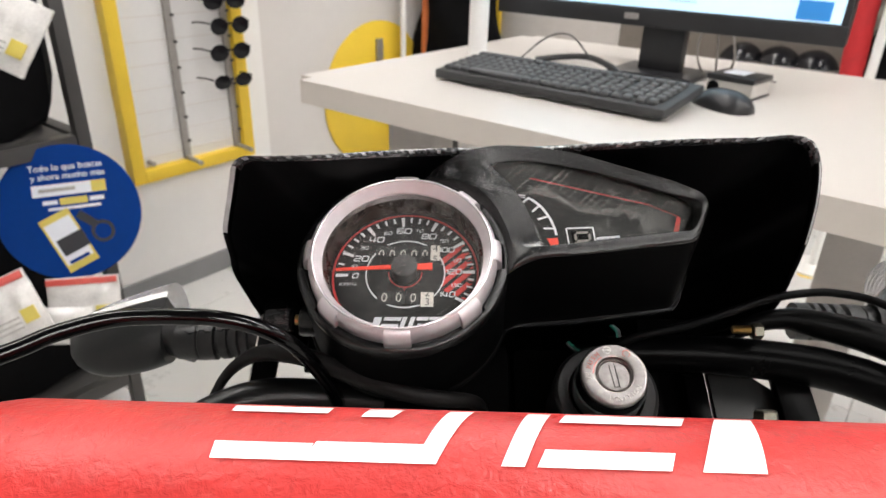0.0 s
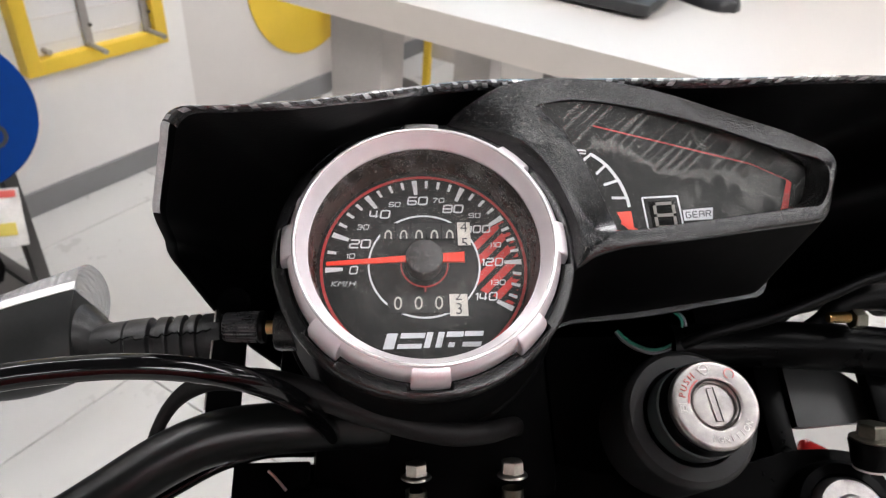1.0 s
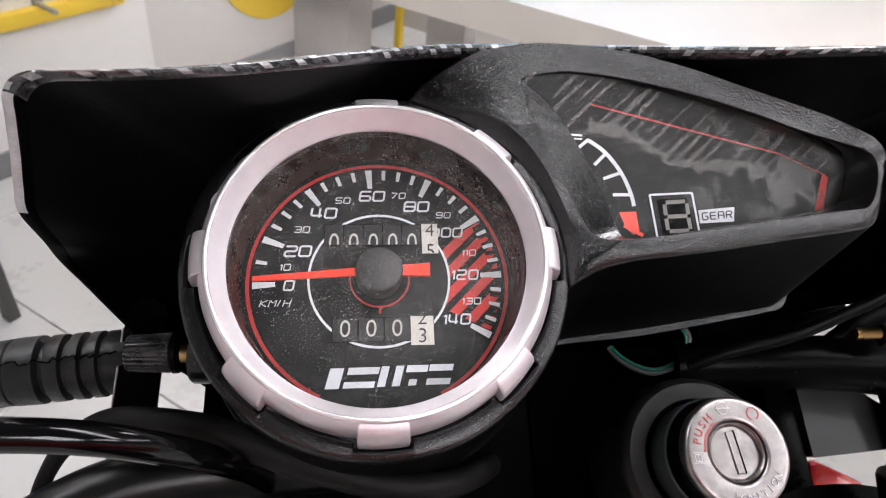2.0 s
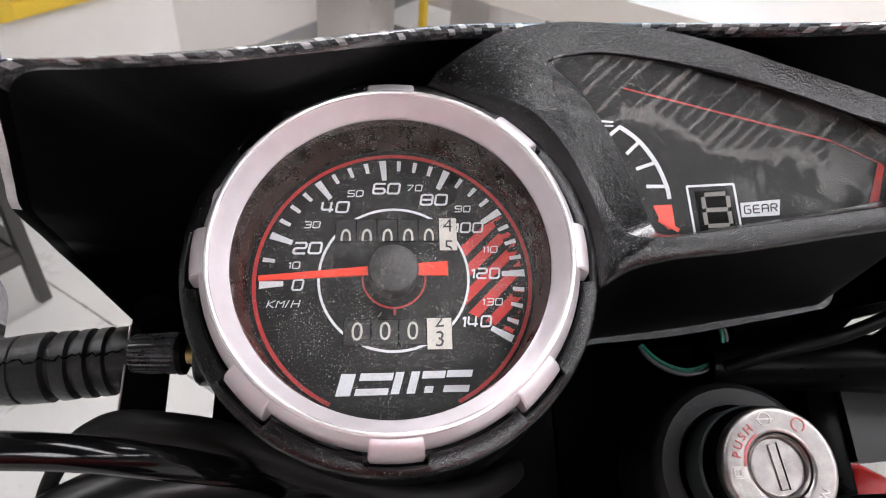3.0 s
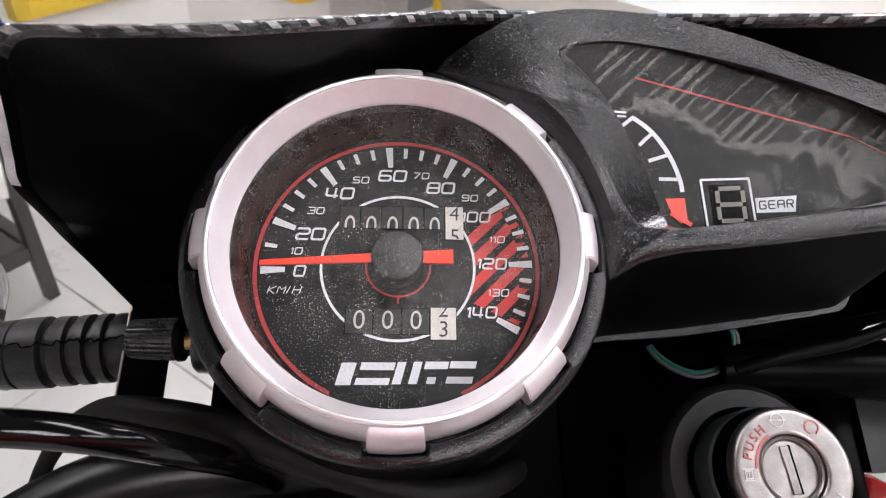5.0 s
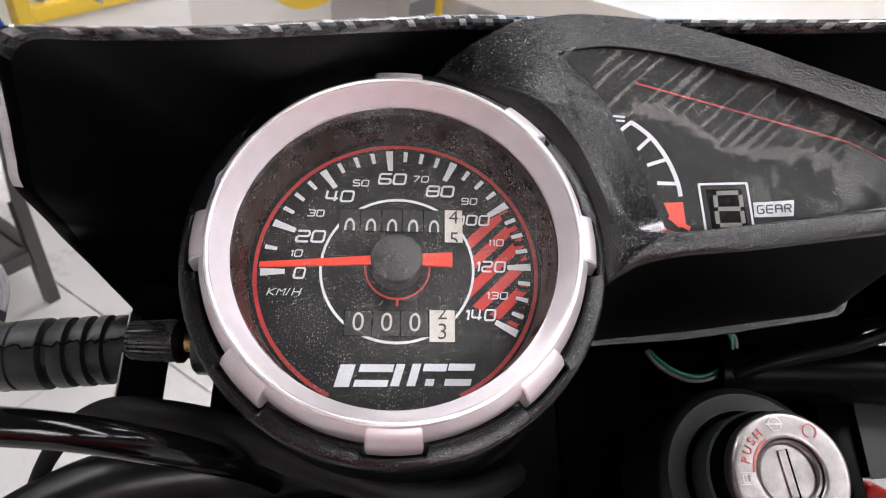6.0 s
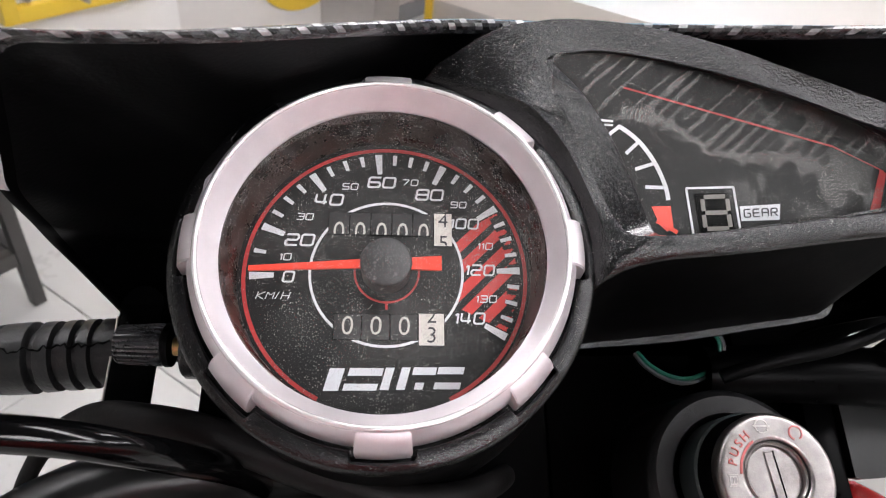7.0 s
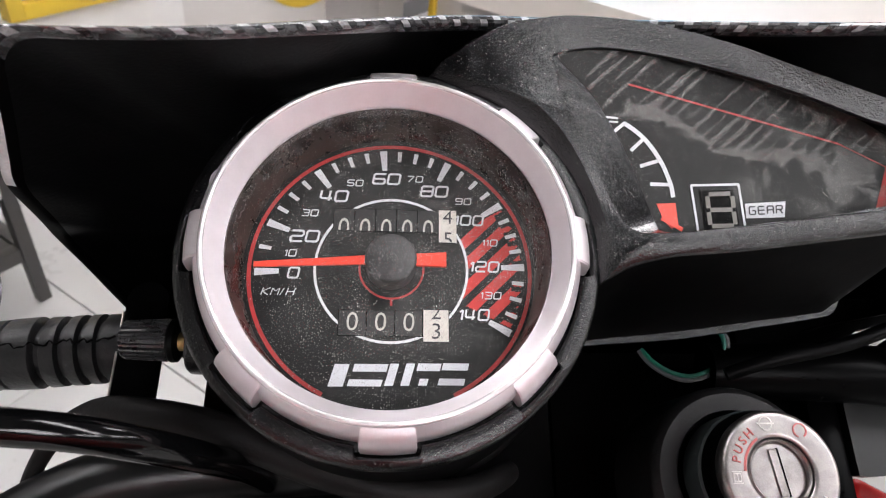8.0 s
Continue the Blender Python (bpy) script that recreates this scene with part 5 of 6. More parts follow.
turn_signal(TO_DASH @ pose(0, 13 * MM, -74 * MM, 0, 0, 2), "black turn signal with a clear lens")
turn_signal(TO_DASH @ pose(120 * MM, 32 * MM, -82 * MM, 0, 180, 0) @ pose(-20 * MM, 0, 0), "black turn signal with a clear lens")
part("signal_bracket", join(box(13 * MM, 46 * MM, 3 * MM, (-76 * MM, -19 * MM, -62 * MM), 0.8 * MM), moved(lathe(mm([(0.01, 0), (6.4, 0), (6.4, -3), (0.01, -3)]), 28), pose(-76 * MM, 3.5 * MM, -60.6 * MM))), M["satin"], bike, "black signal bracket", TO_DASH)
# the plates beside the pod and behind the lock are made-up fillers over gaps
for name_, size_, at_, edge_ in (("fork_tab", (19, 56, 7), (208.5, -46, -85), 1.6), ("fork_tab", (30, 58, 3), (-59.5, -86, -82), 1.0), ("pod_gap_filler", (12, 24, 4), (-50, -20, -66), 1.2), ("fork_gap_filler", (92, 62, 8), (126, -33, -110), 3.0), ("fork_brace", (12, 62, 8), (161, -48, -98), 1.6)):
    part(name_, box(*[c * MM for c in size_], [c * MM for c in at_], edge_ * MM), M["satin"], bike, "black plate among the fork brackets and gap fillers", TO_DASH)
part("bracket_edge", box(0.6 * MM, 40 * MM, 3.1 * MM, (-82.7 * MM, -20 * MM, -62 * MM), 0.1 * MM), M["steel"], bike, "bare metal edge of the signal bracket", TO_DASH)
# bright strip modelled in place of the highlight on the plate's edge
part("edge_highlight_strip", box(0.5 * MM, 26 * MM, 0.8 * MM, (172.2 * MM, -34 * MM, -105.6 * MM), 0.1 * MM), M["dullsteel"], bike, "thin bright strip put in for a plate edge's highlight", TO_DASH)
# made-up dark plate, hides the bright floor above the throttle cable
part("gap_blocker", plate([(x * MM, y * MM) for x, y in ((135, -8), (174, -4), (180, 4), (186, 8.5), (206, 12.5), (206, 22), (135, 20))], -103 * MM, -99 * MM), M["matt"], bike, "made-up black plate that hides a bright gap", TO_DASH, smooth=False)
part("fork_ear", plate([(x * MM, y * MM) for x, y in ((168, -14), (182, -15), (189, -18), (213, -36.5), (212, -45), (172, -47.5), (168, -47))], -97 * MM, -92 * MM), M["signalbody"], bike, "dark grey three-cornered bracket", TO_DASH, smooth=False)
PERCH = TO_DASH @ pose(180.5 * MM, -54 * MM, -62 * MM, -62)
part("lever_perch", lathe(mm([(8.6, -4.2), (8.8, -5.0), (7.2, -14), (6.4, -16), (0.01, -16)]), 32), M["rubber"], bike, "black rubber cup under a steel nut", PERCH)
part("perch_nut", lathe(mm([(0.01, 2.6), (5.0, 2.6), (6.0, 1.8), (6.2, -2.6)]), 6), M["dullsteel"], bike, "dull zinc plated nut", PERCH, smooth=False)
part("perch_washer", lathe(mm([(5.6, -2.6), (8.4, -3.2), (8.6, -3.8), (8.2, -4.2), (3.0, -4.2)]), 32), M["dullsteel"], bike, "dull zinc plated washer", PERCH)
part("perch_edge", lathe(mm([(6.4, -15.6), (6.9, -15.2), (6.7, -16.1), (6.0, -16.2)]), 32), M["leg"], bike, "pale lower edge of the cup", PERCH)

# fork, wheel and mudguard below the head
down = DASH.to_3x3() @ Vector((0, 0, -1))
for fx, fy in ((-37.6, -78), (169, -79)):
    top = TO_DASH @ Vector((fx * MM, fy * MM, -0.088))
    foot = Vector((top.x, top.y + 0.30, 0.31))
    part("fork_leg", tube([tuple(top), tuple(top.lerp(foot, 0.5)), tuple(foot)], [0.0155, 0.0155, 0.021], 20, 4), M["satin"], bike, "black fork leg")
hub_at = TO_DASH @ Vector((65.7 * MM, -78 * MM, -0.088))
hub_at = Vector((hub_at.x, hub_at.y + 0.30, 0.30))
wheel = part("front_wheel", moved(lathe([(0.235, -0.018), (0.245, -0.026), (0.262, -0.038), (0.285, -0.036), (0.298, -0.02), (0.3, 0), (0.298, 0.02), (0.285, 0.036), (0.262, 0.038), (0.245, 0.026), (0.235, 0.018)], 72, closed=True), pose(0, 0, 0, 0, 90, 0)), M["rubber"], bike, "black front tyre on a spoked wheel", Matrix.Translation(hub_at))
part("rim", moved(lathe([(0.225, -0.02), (0.237, -0.024), (0.237, 0.024), (0.225, 0.02)], 64, closed=True), pose(0, 0, 0, 0, 90, 0)), M["steel"], wheel)
part("hub", moved(lathe([(0.01, -0.07), (0.035, -0.06), (0.03, 0.0), (0.035, 0.06), (0.01, 0.07)], 32, closed=True), pose(0, 0, 0, 0, 90, 0)), M["steel"], wheel)
for k in range(18):
    a = 2 * math.pi * k / 18
    part("spoke", tube([(0.02 * (-1) ** k, 0.03 * math.cos(a), 0.03 * math.sin(a)), (0, 0.13 * math.cos(a + 0.1), 0.13 * math.sin(a + 0.1)), (0, 0.228 * math.cos(a + 0.2), 0.228 * math.sin(a + 0.2))], 0.002, 6, 2), M["steel"], wheel)
guard = []
for k in range(25):
    a = radians(30 + 130 * k / 24)
    guard.append([(x, (0.325 - 10 * x * x) * math.cos(a), (0.325 - 10 * x * x) * math.sin(a)) for x in [-0.055 + 0.11 * j / 10 for j in range(11)]])
gbm = loft(guard, closed=False)
bmesh.ops.solidify(gbm, geom=list(gbm.faces), thickness=0.003)
part("mudguard", gbm, M["satin"], bike, "black front mudguard", Matrix.Translation(hub_at))
part("side_cover", join(box(26 * MM, 26 * MM, 8 * MM, (203 * MM, -62 * MM, -140 * MM), 3.5 * MM, 3, Matrix.Rotation(radians(-28), 4, "Z"))), M["redpaint"], bike, "glossy red side panel with a white edge", TO_DASH)

# ---- unseen tank, seat, engine and rear wheel behind the steering, added to block floor light
def body_loft(rows, n=28):
    """Rounded cross sections along y: (y, half width, half height, middle z)."""
    loops = []
    for y, w, h, z in rows:
        loops.append([(0.02 + w * math.copysign(abs(math.cos(a)) ** 0.7, math.cos(a)), y, z + h * math.copysign(abs(math.sin(a)) ** 0.7, math.sin(a))) for a in [2 * math.pi * k / n for k in range(n)]])
    return loft(loops, True, True)


part("fuel_tank", body_loft([(-0.42, 0.03, 0.05, 0.84), (-0.45, 0.075, 0.085, 0.845), (-0.55, 0.125, 0.105, 0.845), (-0.68, 0.135, 0.10, 0.835), (-0.80, 0.105, 0.08, 0.82), (-0.87, 0.07, 0.055, 0.81)]), M["satin"], bike, "black fuel tank, unseen, added against floor light")
part("seat", body_loft([(-0.84, 0.07, 0.03, 0.79), (-0.95, 0.115, 0.045, 0.77), (-1.15, 0.125, 0.05, 0.775), (-1.32, 0.10, 0.04, 0.80), (-1.38, 0.06, 0.025, 0.81)]), M["cloth"], bike, "black seat, unseen, added against floor light")
part("engine", join(box(0.22, 0.34, 0.24, (0.02, -0.52, 0.40), 0.05, 4), box(0.15, 0.14, 0.20, (0.02, -0.40, 0.60), 0.015, 2), *[box(0.19, 0.18, 0.006, (0.02, -0.40, 0.53 + 0.022 * k), 0.002, 1) for k in range(8)]), M["rack"], bike, "dark engine with cooling fins, unseen, added against floor light")
for side in (-1, 1):
    part("frame_tube", tube([(0.02 + side * 0.03, -0.22, 0.80), (0.02 + side * 0.05, -0.30, 0.50), (0.02 + side * 0.06, -0.42, 0.27), (0.02 + side * 0.06, -0.72, 0.27), (0.02 + side * 0.08, -0.84, 0.50), (0.02 + side * 0.09, -1.28, 0.74)], 0.015, 14), M["satin"], bike, "black frame tube, unseen, added with the engine")
    part("swing_arm", tube([(0.02 + side * 0.06, -0.72, 0.34), (0.02 + side * 0.075, -1.16, 0.30)], 0.018, 12, 4, False), M["satin"], bike, "black swing arm, unseen, added with the engine")
rear = part("rear_wheel", moved(lathe([(0.235, -0.022), (0.245, -0.032), (0.262, -0.048), (0.285, -0.046), (0.298, -0.026), (0.3, 0), (0.298, 0.026), (0.285, 0.046), (0.262, 0.048), (0.245, 0.032), (0.235, 0.022)], 72, closed=True), pose(0, 0, 0, 0, 90, 0)), M["rubber"], bike, "black rear tyre on a spoked wheel, unseen, added", Matrix.Translation((0.02, -1.16, 0.30)))
part("rim", moved(lathe([(0.225, -0.02), (0.237, -0.024), (0.237, 0.024), (0.225, 0.02)], 64, closed=True), pose(0, 0, 0, 0, 90, 0)), M["steel"], rear)
part("hub", moved(lathe([(0.01, -0.07), (0.045, -0.06), (0.04, 0.0), (0.045, 0.06), (0.01, 0.07)], 32, closed=True), pose(0, 0, 0, 0, 90, 0)), M["steel"], rear)
for k in range(18):
    a = 2 * math.pi * k / 18
    part("spoke", tube([(0.02 * (-1) ** k, 0.04 * math.cos(a), 0.04 * math.sin(a)), (0, 0.13 * math.cos(a + 0.1), 0.13 * math.sin(a + 0.1)), (0, 0.228 * math.cos(a + 0.2), 0.228 * math.sin(a + 0.2))], 0.002, 6, 2), M["steel"], rear)

# ---- red pad over the crossbar
PAD_AT = Matrix.Translation(-BIKE_AT) @ pose(0.018, 0.128, 0.998, 0, 0, 0)
PAD_R = 0.036


def pad_radius(x, half=0.162):
    e = max(0.0, (abs(x) - half + 0.03) / 0.03)
    return PAD_R * (1 - 0.42 * e ** 2.2)


pad_rows = []
for i in range(61):
    x = -0.162 + 0.324 * i / 60
    r = pad_radius(x)
    pad_rows.append([(x, r * math.cos(2 * math.pi * k / 56), r * math.sin(2 * math.pi * k / 56)) for k in range(56)])
pad = part("handlebar_pad", loft(pad_rows, True, True), M["pad"], bike, "red leatherette handlebar pad with white printed shapes", PAD_AT)
part("crossbar", tube([(-0.26, 0.01, -0.01), (-0.1, 0, 0), (0.1, 0, 0), (0.26, 0.01, -0.01)], 0.008, 14), M["satin"], bike, "black handlebar crossbar", PAD_AT)


def on_pad(x, a):
    r = pad_radius(x) + 0.0004
    return (x, r * math.cos(radians(a)), r * math.sin(radians(a)))


def pad_block(x0, x1, x2, x3, a_low, a_high, n=10):
    """A printed four-cornered block that follows the pad: x0 to x1 at the lower angle, x3 to x2 at the higher."""
    rows = []
    for i in range(n + 1):
        s = i / n
        a = a_low + (a_high - a_low) * s
        left, right = x0 + (x3 - x0) * s, x1 + (x2 - x1) * s
        rows.append([on_pad(left + (right - left) * j / 6, a) for j in range(7)])
    return loft(rows, closed=False)


# plain slanting shapes in five groups: foot from x0 to x1, head from x3 to x2, between two shares of the height
PAD_LOW, PAD_HIGH = 101.0, 62.0
for x0, x1, x2, x3, s0, s1 in ((-73.2, -49.6, -48.8, -73.4, 0.0, 0.22), (-73.8, -47.6, -46.8, -73.9, 0.78, 1.0),
                               (-50.4, -22.0, -21.4, -48.2, 0.0, 0.25), (-38.6, -30.2, -27.0, -36.8, 0.72, 1.0),
                               (-23.6, -18.2, -8.0, -14.6, 0.0, 1.0), (-2.4, 3.4, 13.4, 7.0, 0.0, 1.0),
                               (6.4, 39.2, 41.6, 9.0, 0.0, 0.23), (14.2, 47.0, 50.4, 17.4, 0.72, 1.0),
                               (46.6, 62.4, 68.6, 58.6, 0.0, 1.0)):
    lower, upper = (PAD_LOW + (PAD_HIGH - PAD_LOW) * q for q in (s0, s1))
    part("pad_mark", pad_block(*[x * MM for x in (x0, x1, x2, x3)], lower, upper), M["padwhite"], pad, "plain white slanting shape")

# ================================================================ things in the shop
# ---- counter
CZ = 0.91
counter = thing("counter", "long white laminate sales counter on grey legs", "counter", SHOP)
top_bm = box(2.33, 0.81, 0.04, (1.137, 0.398, CZ - 0.02))
bmesh.ops.bevel(top_bm, geom=[e for e in top_bm.edges if abs(e.verts[0].co.z - e.verts[1].co.z) > 0.01], offset=0.03, segments=8, affect="EDGES")
top_bm.normal_update()
for f in top_bm.faces:
    f.material_index = 0 if abs(f.normal.z) > 0.5 else 1
worktop = part("worktop", top_bm, M["counter"], counter, "white laminate worktop with a cream edge", smooth=False)
worktop.data.materials.append(M["counter_edge"])
for a, b in ((0.12, 0.10), (0.02, 0.66), (0.77, 0.66), (2.1, 0.10), (2.1, 0.66)):
    part("leg", box(0.10, 0.06, CZ - 0.045, (a + 0.07, b, (CZ - 0.04) / 2), 0.004), M["leg"], counter)


# ---- keyboard
KB = room(0.383, 0.236, CZ + 0.002, -1) @ Matrix.Diagonal((0.94, 1, 1, 1))
keyboard = thing("keyboard", "black wired computer keyboard on the counter", "keyboard", KB)
kb = box(0.452, 0.155, 0.016, (0, 0, 0.010), 0.004)
for v in kb.verts:
    v.co.z += (v.co.y + 0.0775) * 0.09
part("body", kb, M["kbody"], keyboard)
key_proto = box(0.0158, 0.0158, 0.007, (0, 0, 0.0035), 0.0016, 1)
for v in key_proto.verts:
    if v.co.z > 0.004:
        v.co.x, v.co.y = v.co.x * 0.82, v.co.y * 0.82
key_me = link("key", key_proto, M["keycap"])
for r in range(6):
    y = -0.060 + 0.0192 * r + (0.006 if r == 5 else 0)
    x = -0.215
    for c in range(23 if r else 20):
        w = 0.019
        if r == 0 and c == 3:
            w = 0.115
        elif c in (15, 18):
            x += 0.0045
        ob_me = key_me
        if w > 0.02:
            bm = box(0.112, 0.0158, 0.007, (0, 0, 0.0035), 0.0016, 1)
            ob_me = link("key", bm, M["keycap"])
        if x + w > 0.222:
            break
        k_ob = new("key", ob_me)
        k_ob.parent = keyboard
        k_ob.matrix_basis = pose(x + w / 2, y, 0.0185 + (y + 0.0775) * 0.09, 5)
        x += w

# ---- mouse
mouse = thing("mouse", "black wired computer mouse on the counter", "mouse", room(0.625, 0.325, CZ, 60))
rows = []
for i in range(17):
    s = i / 16
    y = -0.056 + 0.112 * s
    w = 0.031 * (1 - abs(2 * s - 1) ** 3.2) ** 0.5 + 0.0005
    hgt = 0.030 * (1 - abs(2 * s - 0.9) ** 2.6 * 0.9 if abs(2 * s - 0.9) < 1 else 0.12) ** 0.7
    rows.append([(w * math.cos(a), y, max(0.0, hgt * math.sin(a))) for a in [math.pi * k / 16 for k in range(17)]])
part("shell", loft(rows, True, True), M["gadget"], mouse)
part("wheel", moved(lathe([(0.001, -0.003), (0.010, -0.003), (0.011, 0), (0.010, 0.003), (0.001, 0.003)], 24, closed=True), pose(0, 0.028, 0.027, 0, 90, 0)), M["rubber"], mouse)
part("cable", tube([(0, 0.055, 0.008), (0.0, 0.09, 0.004), (-0.03, 0.14, 0.003), (-0.09, 0.19, 0.003), (-0.13, 0.25, 0.004)], 0.0017, 8), M["gadget"], mouse)

# ---- monitor
monitor = thing("monitor", "black computer monitor on a stand, screen lit pale blue", "monitor", room(0.415, 0.50, CZ))
W, H, Z0 = 0.665, 0.385, 0.088
TILT_M = pose(0, 0, Z0, -4)
part("housing", box(W, 0.035, H, (0, 0.012, H / 2), 0.006), M["gadget"], monitor, "", TILT_M)
part("bezel", box(W + 0.004, 0.008, 0.032, (0, -0.0095, 0.016), 0.002), M["gadget"], monitor, "", TILT_M)
part("screen", box(W - 0.024, 0.003, H - 0.045, (0, -0.0068, 0.034 + (H - 0.045) / 2)), M["screen"], monitor, "lit pale blue screen", TILT_M, smooth=False)
part("screen_patch", box(0.052, 0.001, 0.03, (W / 2 - 0.055, -0.0092, 0.052)), M["screenblue"], monitor, "blue mark on the screen", TILT_M, smooth=False)
for dx, w in ((-0.06, 0.05), (0.06, 0.05), (-0.22, 0.07)):
    part("screen_bar", box(w, 0.001, 0.004, (dx, -0.0092, 0.05)), M["screentext"], monitor, "", TILT_M, smooth=False)
part("badge", box(0.028, 0.002, 0.011, (-0.03, -0.0145, 0.017), 0.0008), M["strip"], monitor, "", TILT_M)
part("neck", box(0.085, 0.03, 0.16, (0.03, 0.02, 0.085), 0.008), M["gadget"], monitor)
part("foot", box(0.165, 0.13, 0.010, (0.03, 0.02, 0.005), 0.004), M["gadget"], monitor)
for k, dx in enumerate((0.09, 0.115, 0.135)):
    part("cable", tube([(dx, 0.03, 0.20), (dx + 0.008, 0.028, 0.12), (dx + 0.012 * k, 0.035, 0.05), (dx + 0.02, 0.06, 0.004), (dx + 0.09, 0.10, 0.003)], 0.0022, 8), M["strip"], monitor)

solid("loose_cable", join(tube([(0.20, 0.46, CZ + 0.004), (0.25, 0.50, CZ + 0.012), (0.30, 0.505, CZ + 0.016), (0.36, 0.47, CZ + 0.012), (0.40, 0.44, CZ + 0.005)], 0.0065, 10), tube([(0.18, 0.42, CZ + 0.003), (0.22, 0.46, CZ + 0.05), (0.27, 0.47, CZ + 0.06), (0.32, 0.47, CZ + 0.02)], 0.0016, 8)), M["gadget"], "bundled black cable lying on the counter", "cable", SHOP)
reader = thing("card_box", "small black and grey box beside the mouse", "box", room(0.614, 0.440, CZ, -8))
part("base", box(0.078, 0.075, 0.026, (0, 0, 0.0145), 0.002), M["card"], reader, "pale grey side")
part("underside", box(0.082, 0.079, 0.004, (0, 0, 0.002), 0.001), M["gadget"], reader, "black underside")
part("lid", box(0.082, 0.079, 0.010, (0, 0, 0.031), 0.003), M["gadget"], reader, "black lid")
part("sticker", box(0.035, 0.045, 0.001, (-0.005, 0.005, 0.0365)), M["signwhite"], reader, "", smooth=False)
stand = thing("counter_post", "white round post standing on the counter", "post", room(0.090, 0.405, CZ))
part("post", lathe([(0.001, 0.0), (0.021, 0.0), (0.020, 0.02), (0.0195, 0.7), (0.001, 0.7)], 28), M["post"], stand)

# ---- eyewear display on the wall
display_at = SHOP @ Matrix.Translation((WALL_A, 0, 0))
DB0, DB1, DZ0, DZ1 = 0.163, 0.614, 0.412, 1.62
eyerack = thing("eyewear_display", "yellow framed wall display with sunglasses on grey strips", "display", display_at)
part("backboard", box(0.012, DB1 - DB0 - 0.02, DZ1 - DZ0 - 0.02, (0.007, (DB0 + DB1) / 2, (DZ0 + DZ1) / 2)), M["board"], eyerack, "white grooved backboard", smooth=False)
for z in [DZ0 + 0.07 + 0.07 * k for k in range(17)]:
    part("groove", box(0.003, DB1 - DB0 - 0.08, 0.004, (0.0135, (DB0 + DB1) / 2, z)), M["greywall"], eyerack, smooth=False)
for b in (DB0 + 0.02, DB1 - 0.02):
    part("frame_side", box(0.045, 0.04, DZ1 - DZ0, (0.0225, b, (DZ0 + DZ1) / 2), 0.002), M["yellow"], eyerack, "yellow lacquered frame")
for z in (DZ0 + 0.02, DZ1 - 0.02):
    part("frame_rail", box(0.045, DB1 - DB0 - 0.081, 0.04, (0.0225, (DB0 + DB1) / 2, z), 0.002), M["yellow"], eyerack, "yellow lacquered frame")
for b in (0.365, 0.560):
    part("strip", box(0.012, 0.024, DZ1 - DZ0 - 0.06, (0.021, b, (DZ0 + DZ1) / 2 - 0.01), 0.002), M["strip"], eyerack, "grey notched strip")
    for k in range(15):
        part("notch", box(0.010, 0.010, 0.008, (0.030, b + 0.010, DZ0 + 0.1 + 0.078 * k), 0.002, 1), M["rack"], eyerack)
    part("arm", tube([(0.025, b, DZ0 + 0.045), (0.13, b - 0.02, DZ0 + 0.052)], 0.0075, 10, 1, False), M["strip"], eyerack, "grey metal arm")
part("stud", lathe([(0.001, 0.03), (0.008, 0.03), (0.008, 0)], 12), M["strip"], eyerack, at=pose(0.012, 0.235, DZ0 + 0.055, 0, 90, 0))


def glasses(at, lens_w, lens_h, label):
    g = thing("sunglasses", label, "sunglasses", at, "sunglasses on the display")
    for s in (-1, 1):
        bm = lathe([(0.001, -0.001), (0.8, -0.001), (1.0, 0), (0.8, 0.0012), (0.001, 0.003)], 20)
        for v in bm.verts:
            v.co.x, v.co.y = v.co.x * lens_w, v.co.y * lens_h
        part("lens", moved(bm, Matrix.Translation((s * (lens_w + 0.007), 0, 0))), M["eyewear"], g, "dark glossy lens")
        part("temple", tube([(s * (2 * lens_w + 0.007), 0.01, 0), (s * (2 * lens_w + 0.009), 0.011, -0.05), (s * (2 * lens_w + 0.005), 0.004, -0.10), (s * (2 * lens_w + 0.004), -0.01, -0.135)], 0.003, 6), M["eyewear"], g)
    part("bridge", tube([(-0.008, 0.004, 0), (0, 0.008, 0.001), (0.008, 0.004, 0)], 0.0035, 6), M["eyewear"], g)
    return g


face = SHOP @ Matrix.Translation((WALL_A, 0, 0)) @ Matrix(((0, 0, 1, 0), (1, 0, 0, 0), (0, 1, 0, 0), (0, 0, 0, 1)))
for k, z in enumerate((0.675, 0.765, 0.845, 0.915, 0.995, 1.08, 1.17, 1.26, 1.36, 1.46)):
    glasses(face @ pose(0.512 + 0.004 * (k % 3), z + 0.022, 0.11 - 0.004 * (k % 2)), 0.034 if k % 2 else 0.032, 0.026 if k % 3 else 0.022, "black sunglasses on the wall display")

# ---- yellow disc and the pieces beside it
spot = SHOP @ Matrix.Translation((WALL_A, 1.297, 0.512)) @ pose(0, 0, 0, 0, 90, 0)
solid("wall_disc", lathe([(0.001, 0.008), (0.300, 0.008), (0.303, 0.006), (0.303, 0.001)], 72), M["yellow"], "round yellow disc stuck on the grey wall", "wall sign", spot)
solid("wall_plate", box(0.012, 0.035, 0.09, (0.016, 1.30, 0.70), 0.002), M["strip"], "small grey plate on the yellow disc", "wall plate", SHOP @ Matrix.Translation((WALL_A, 0, 0)))
rail = thing("rail_post", "slim pale metal post with a white cross bar", "post", room(WALL_A + 0.06, 1.40, 0))
part("post", lathe([(0.001, 0), (0.012, 0), (0.012, 1.6), (0.001, 1.6)], 16), M["post"], rail)
part("cross_bar", box(0.02, 0.09, 0.025, (0.0, 0.055, 0.12), 0.004), M["post"], rail)
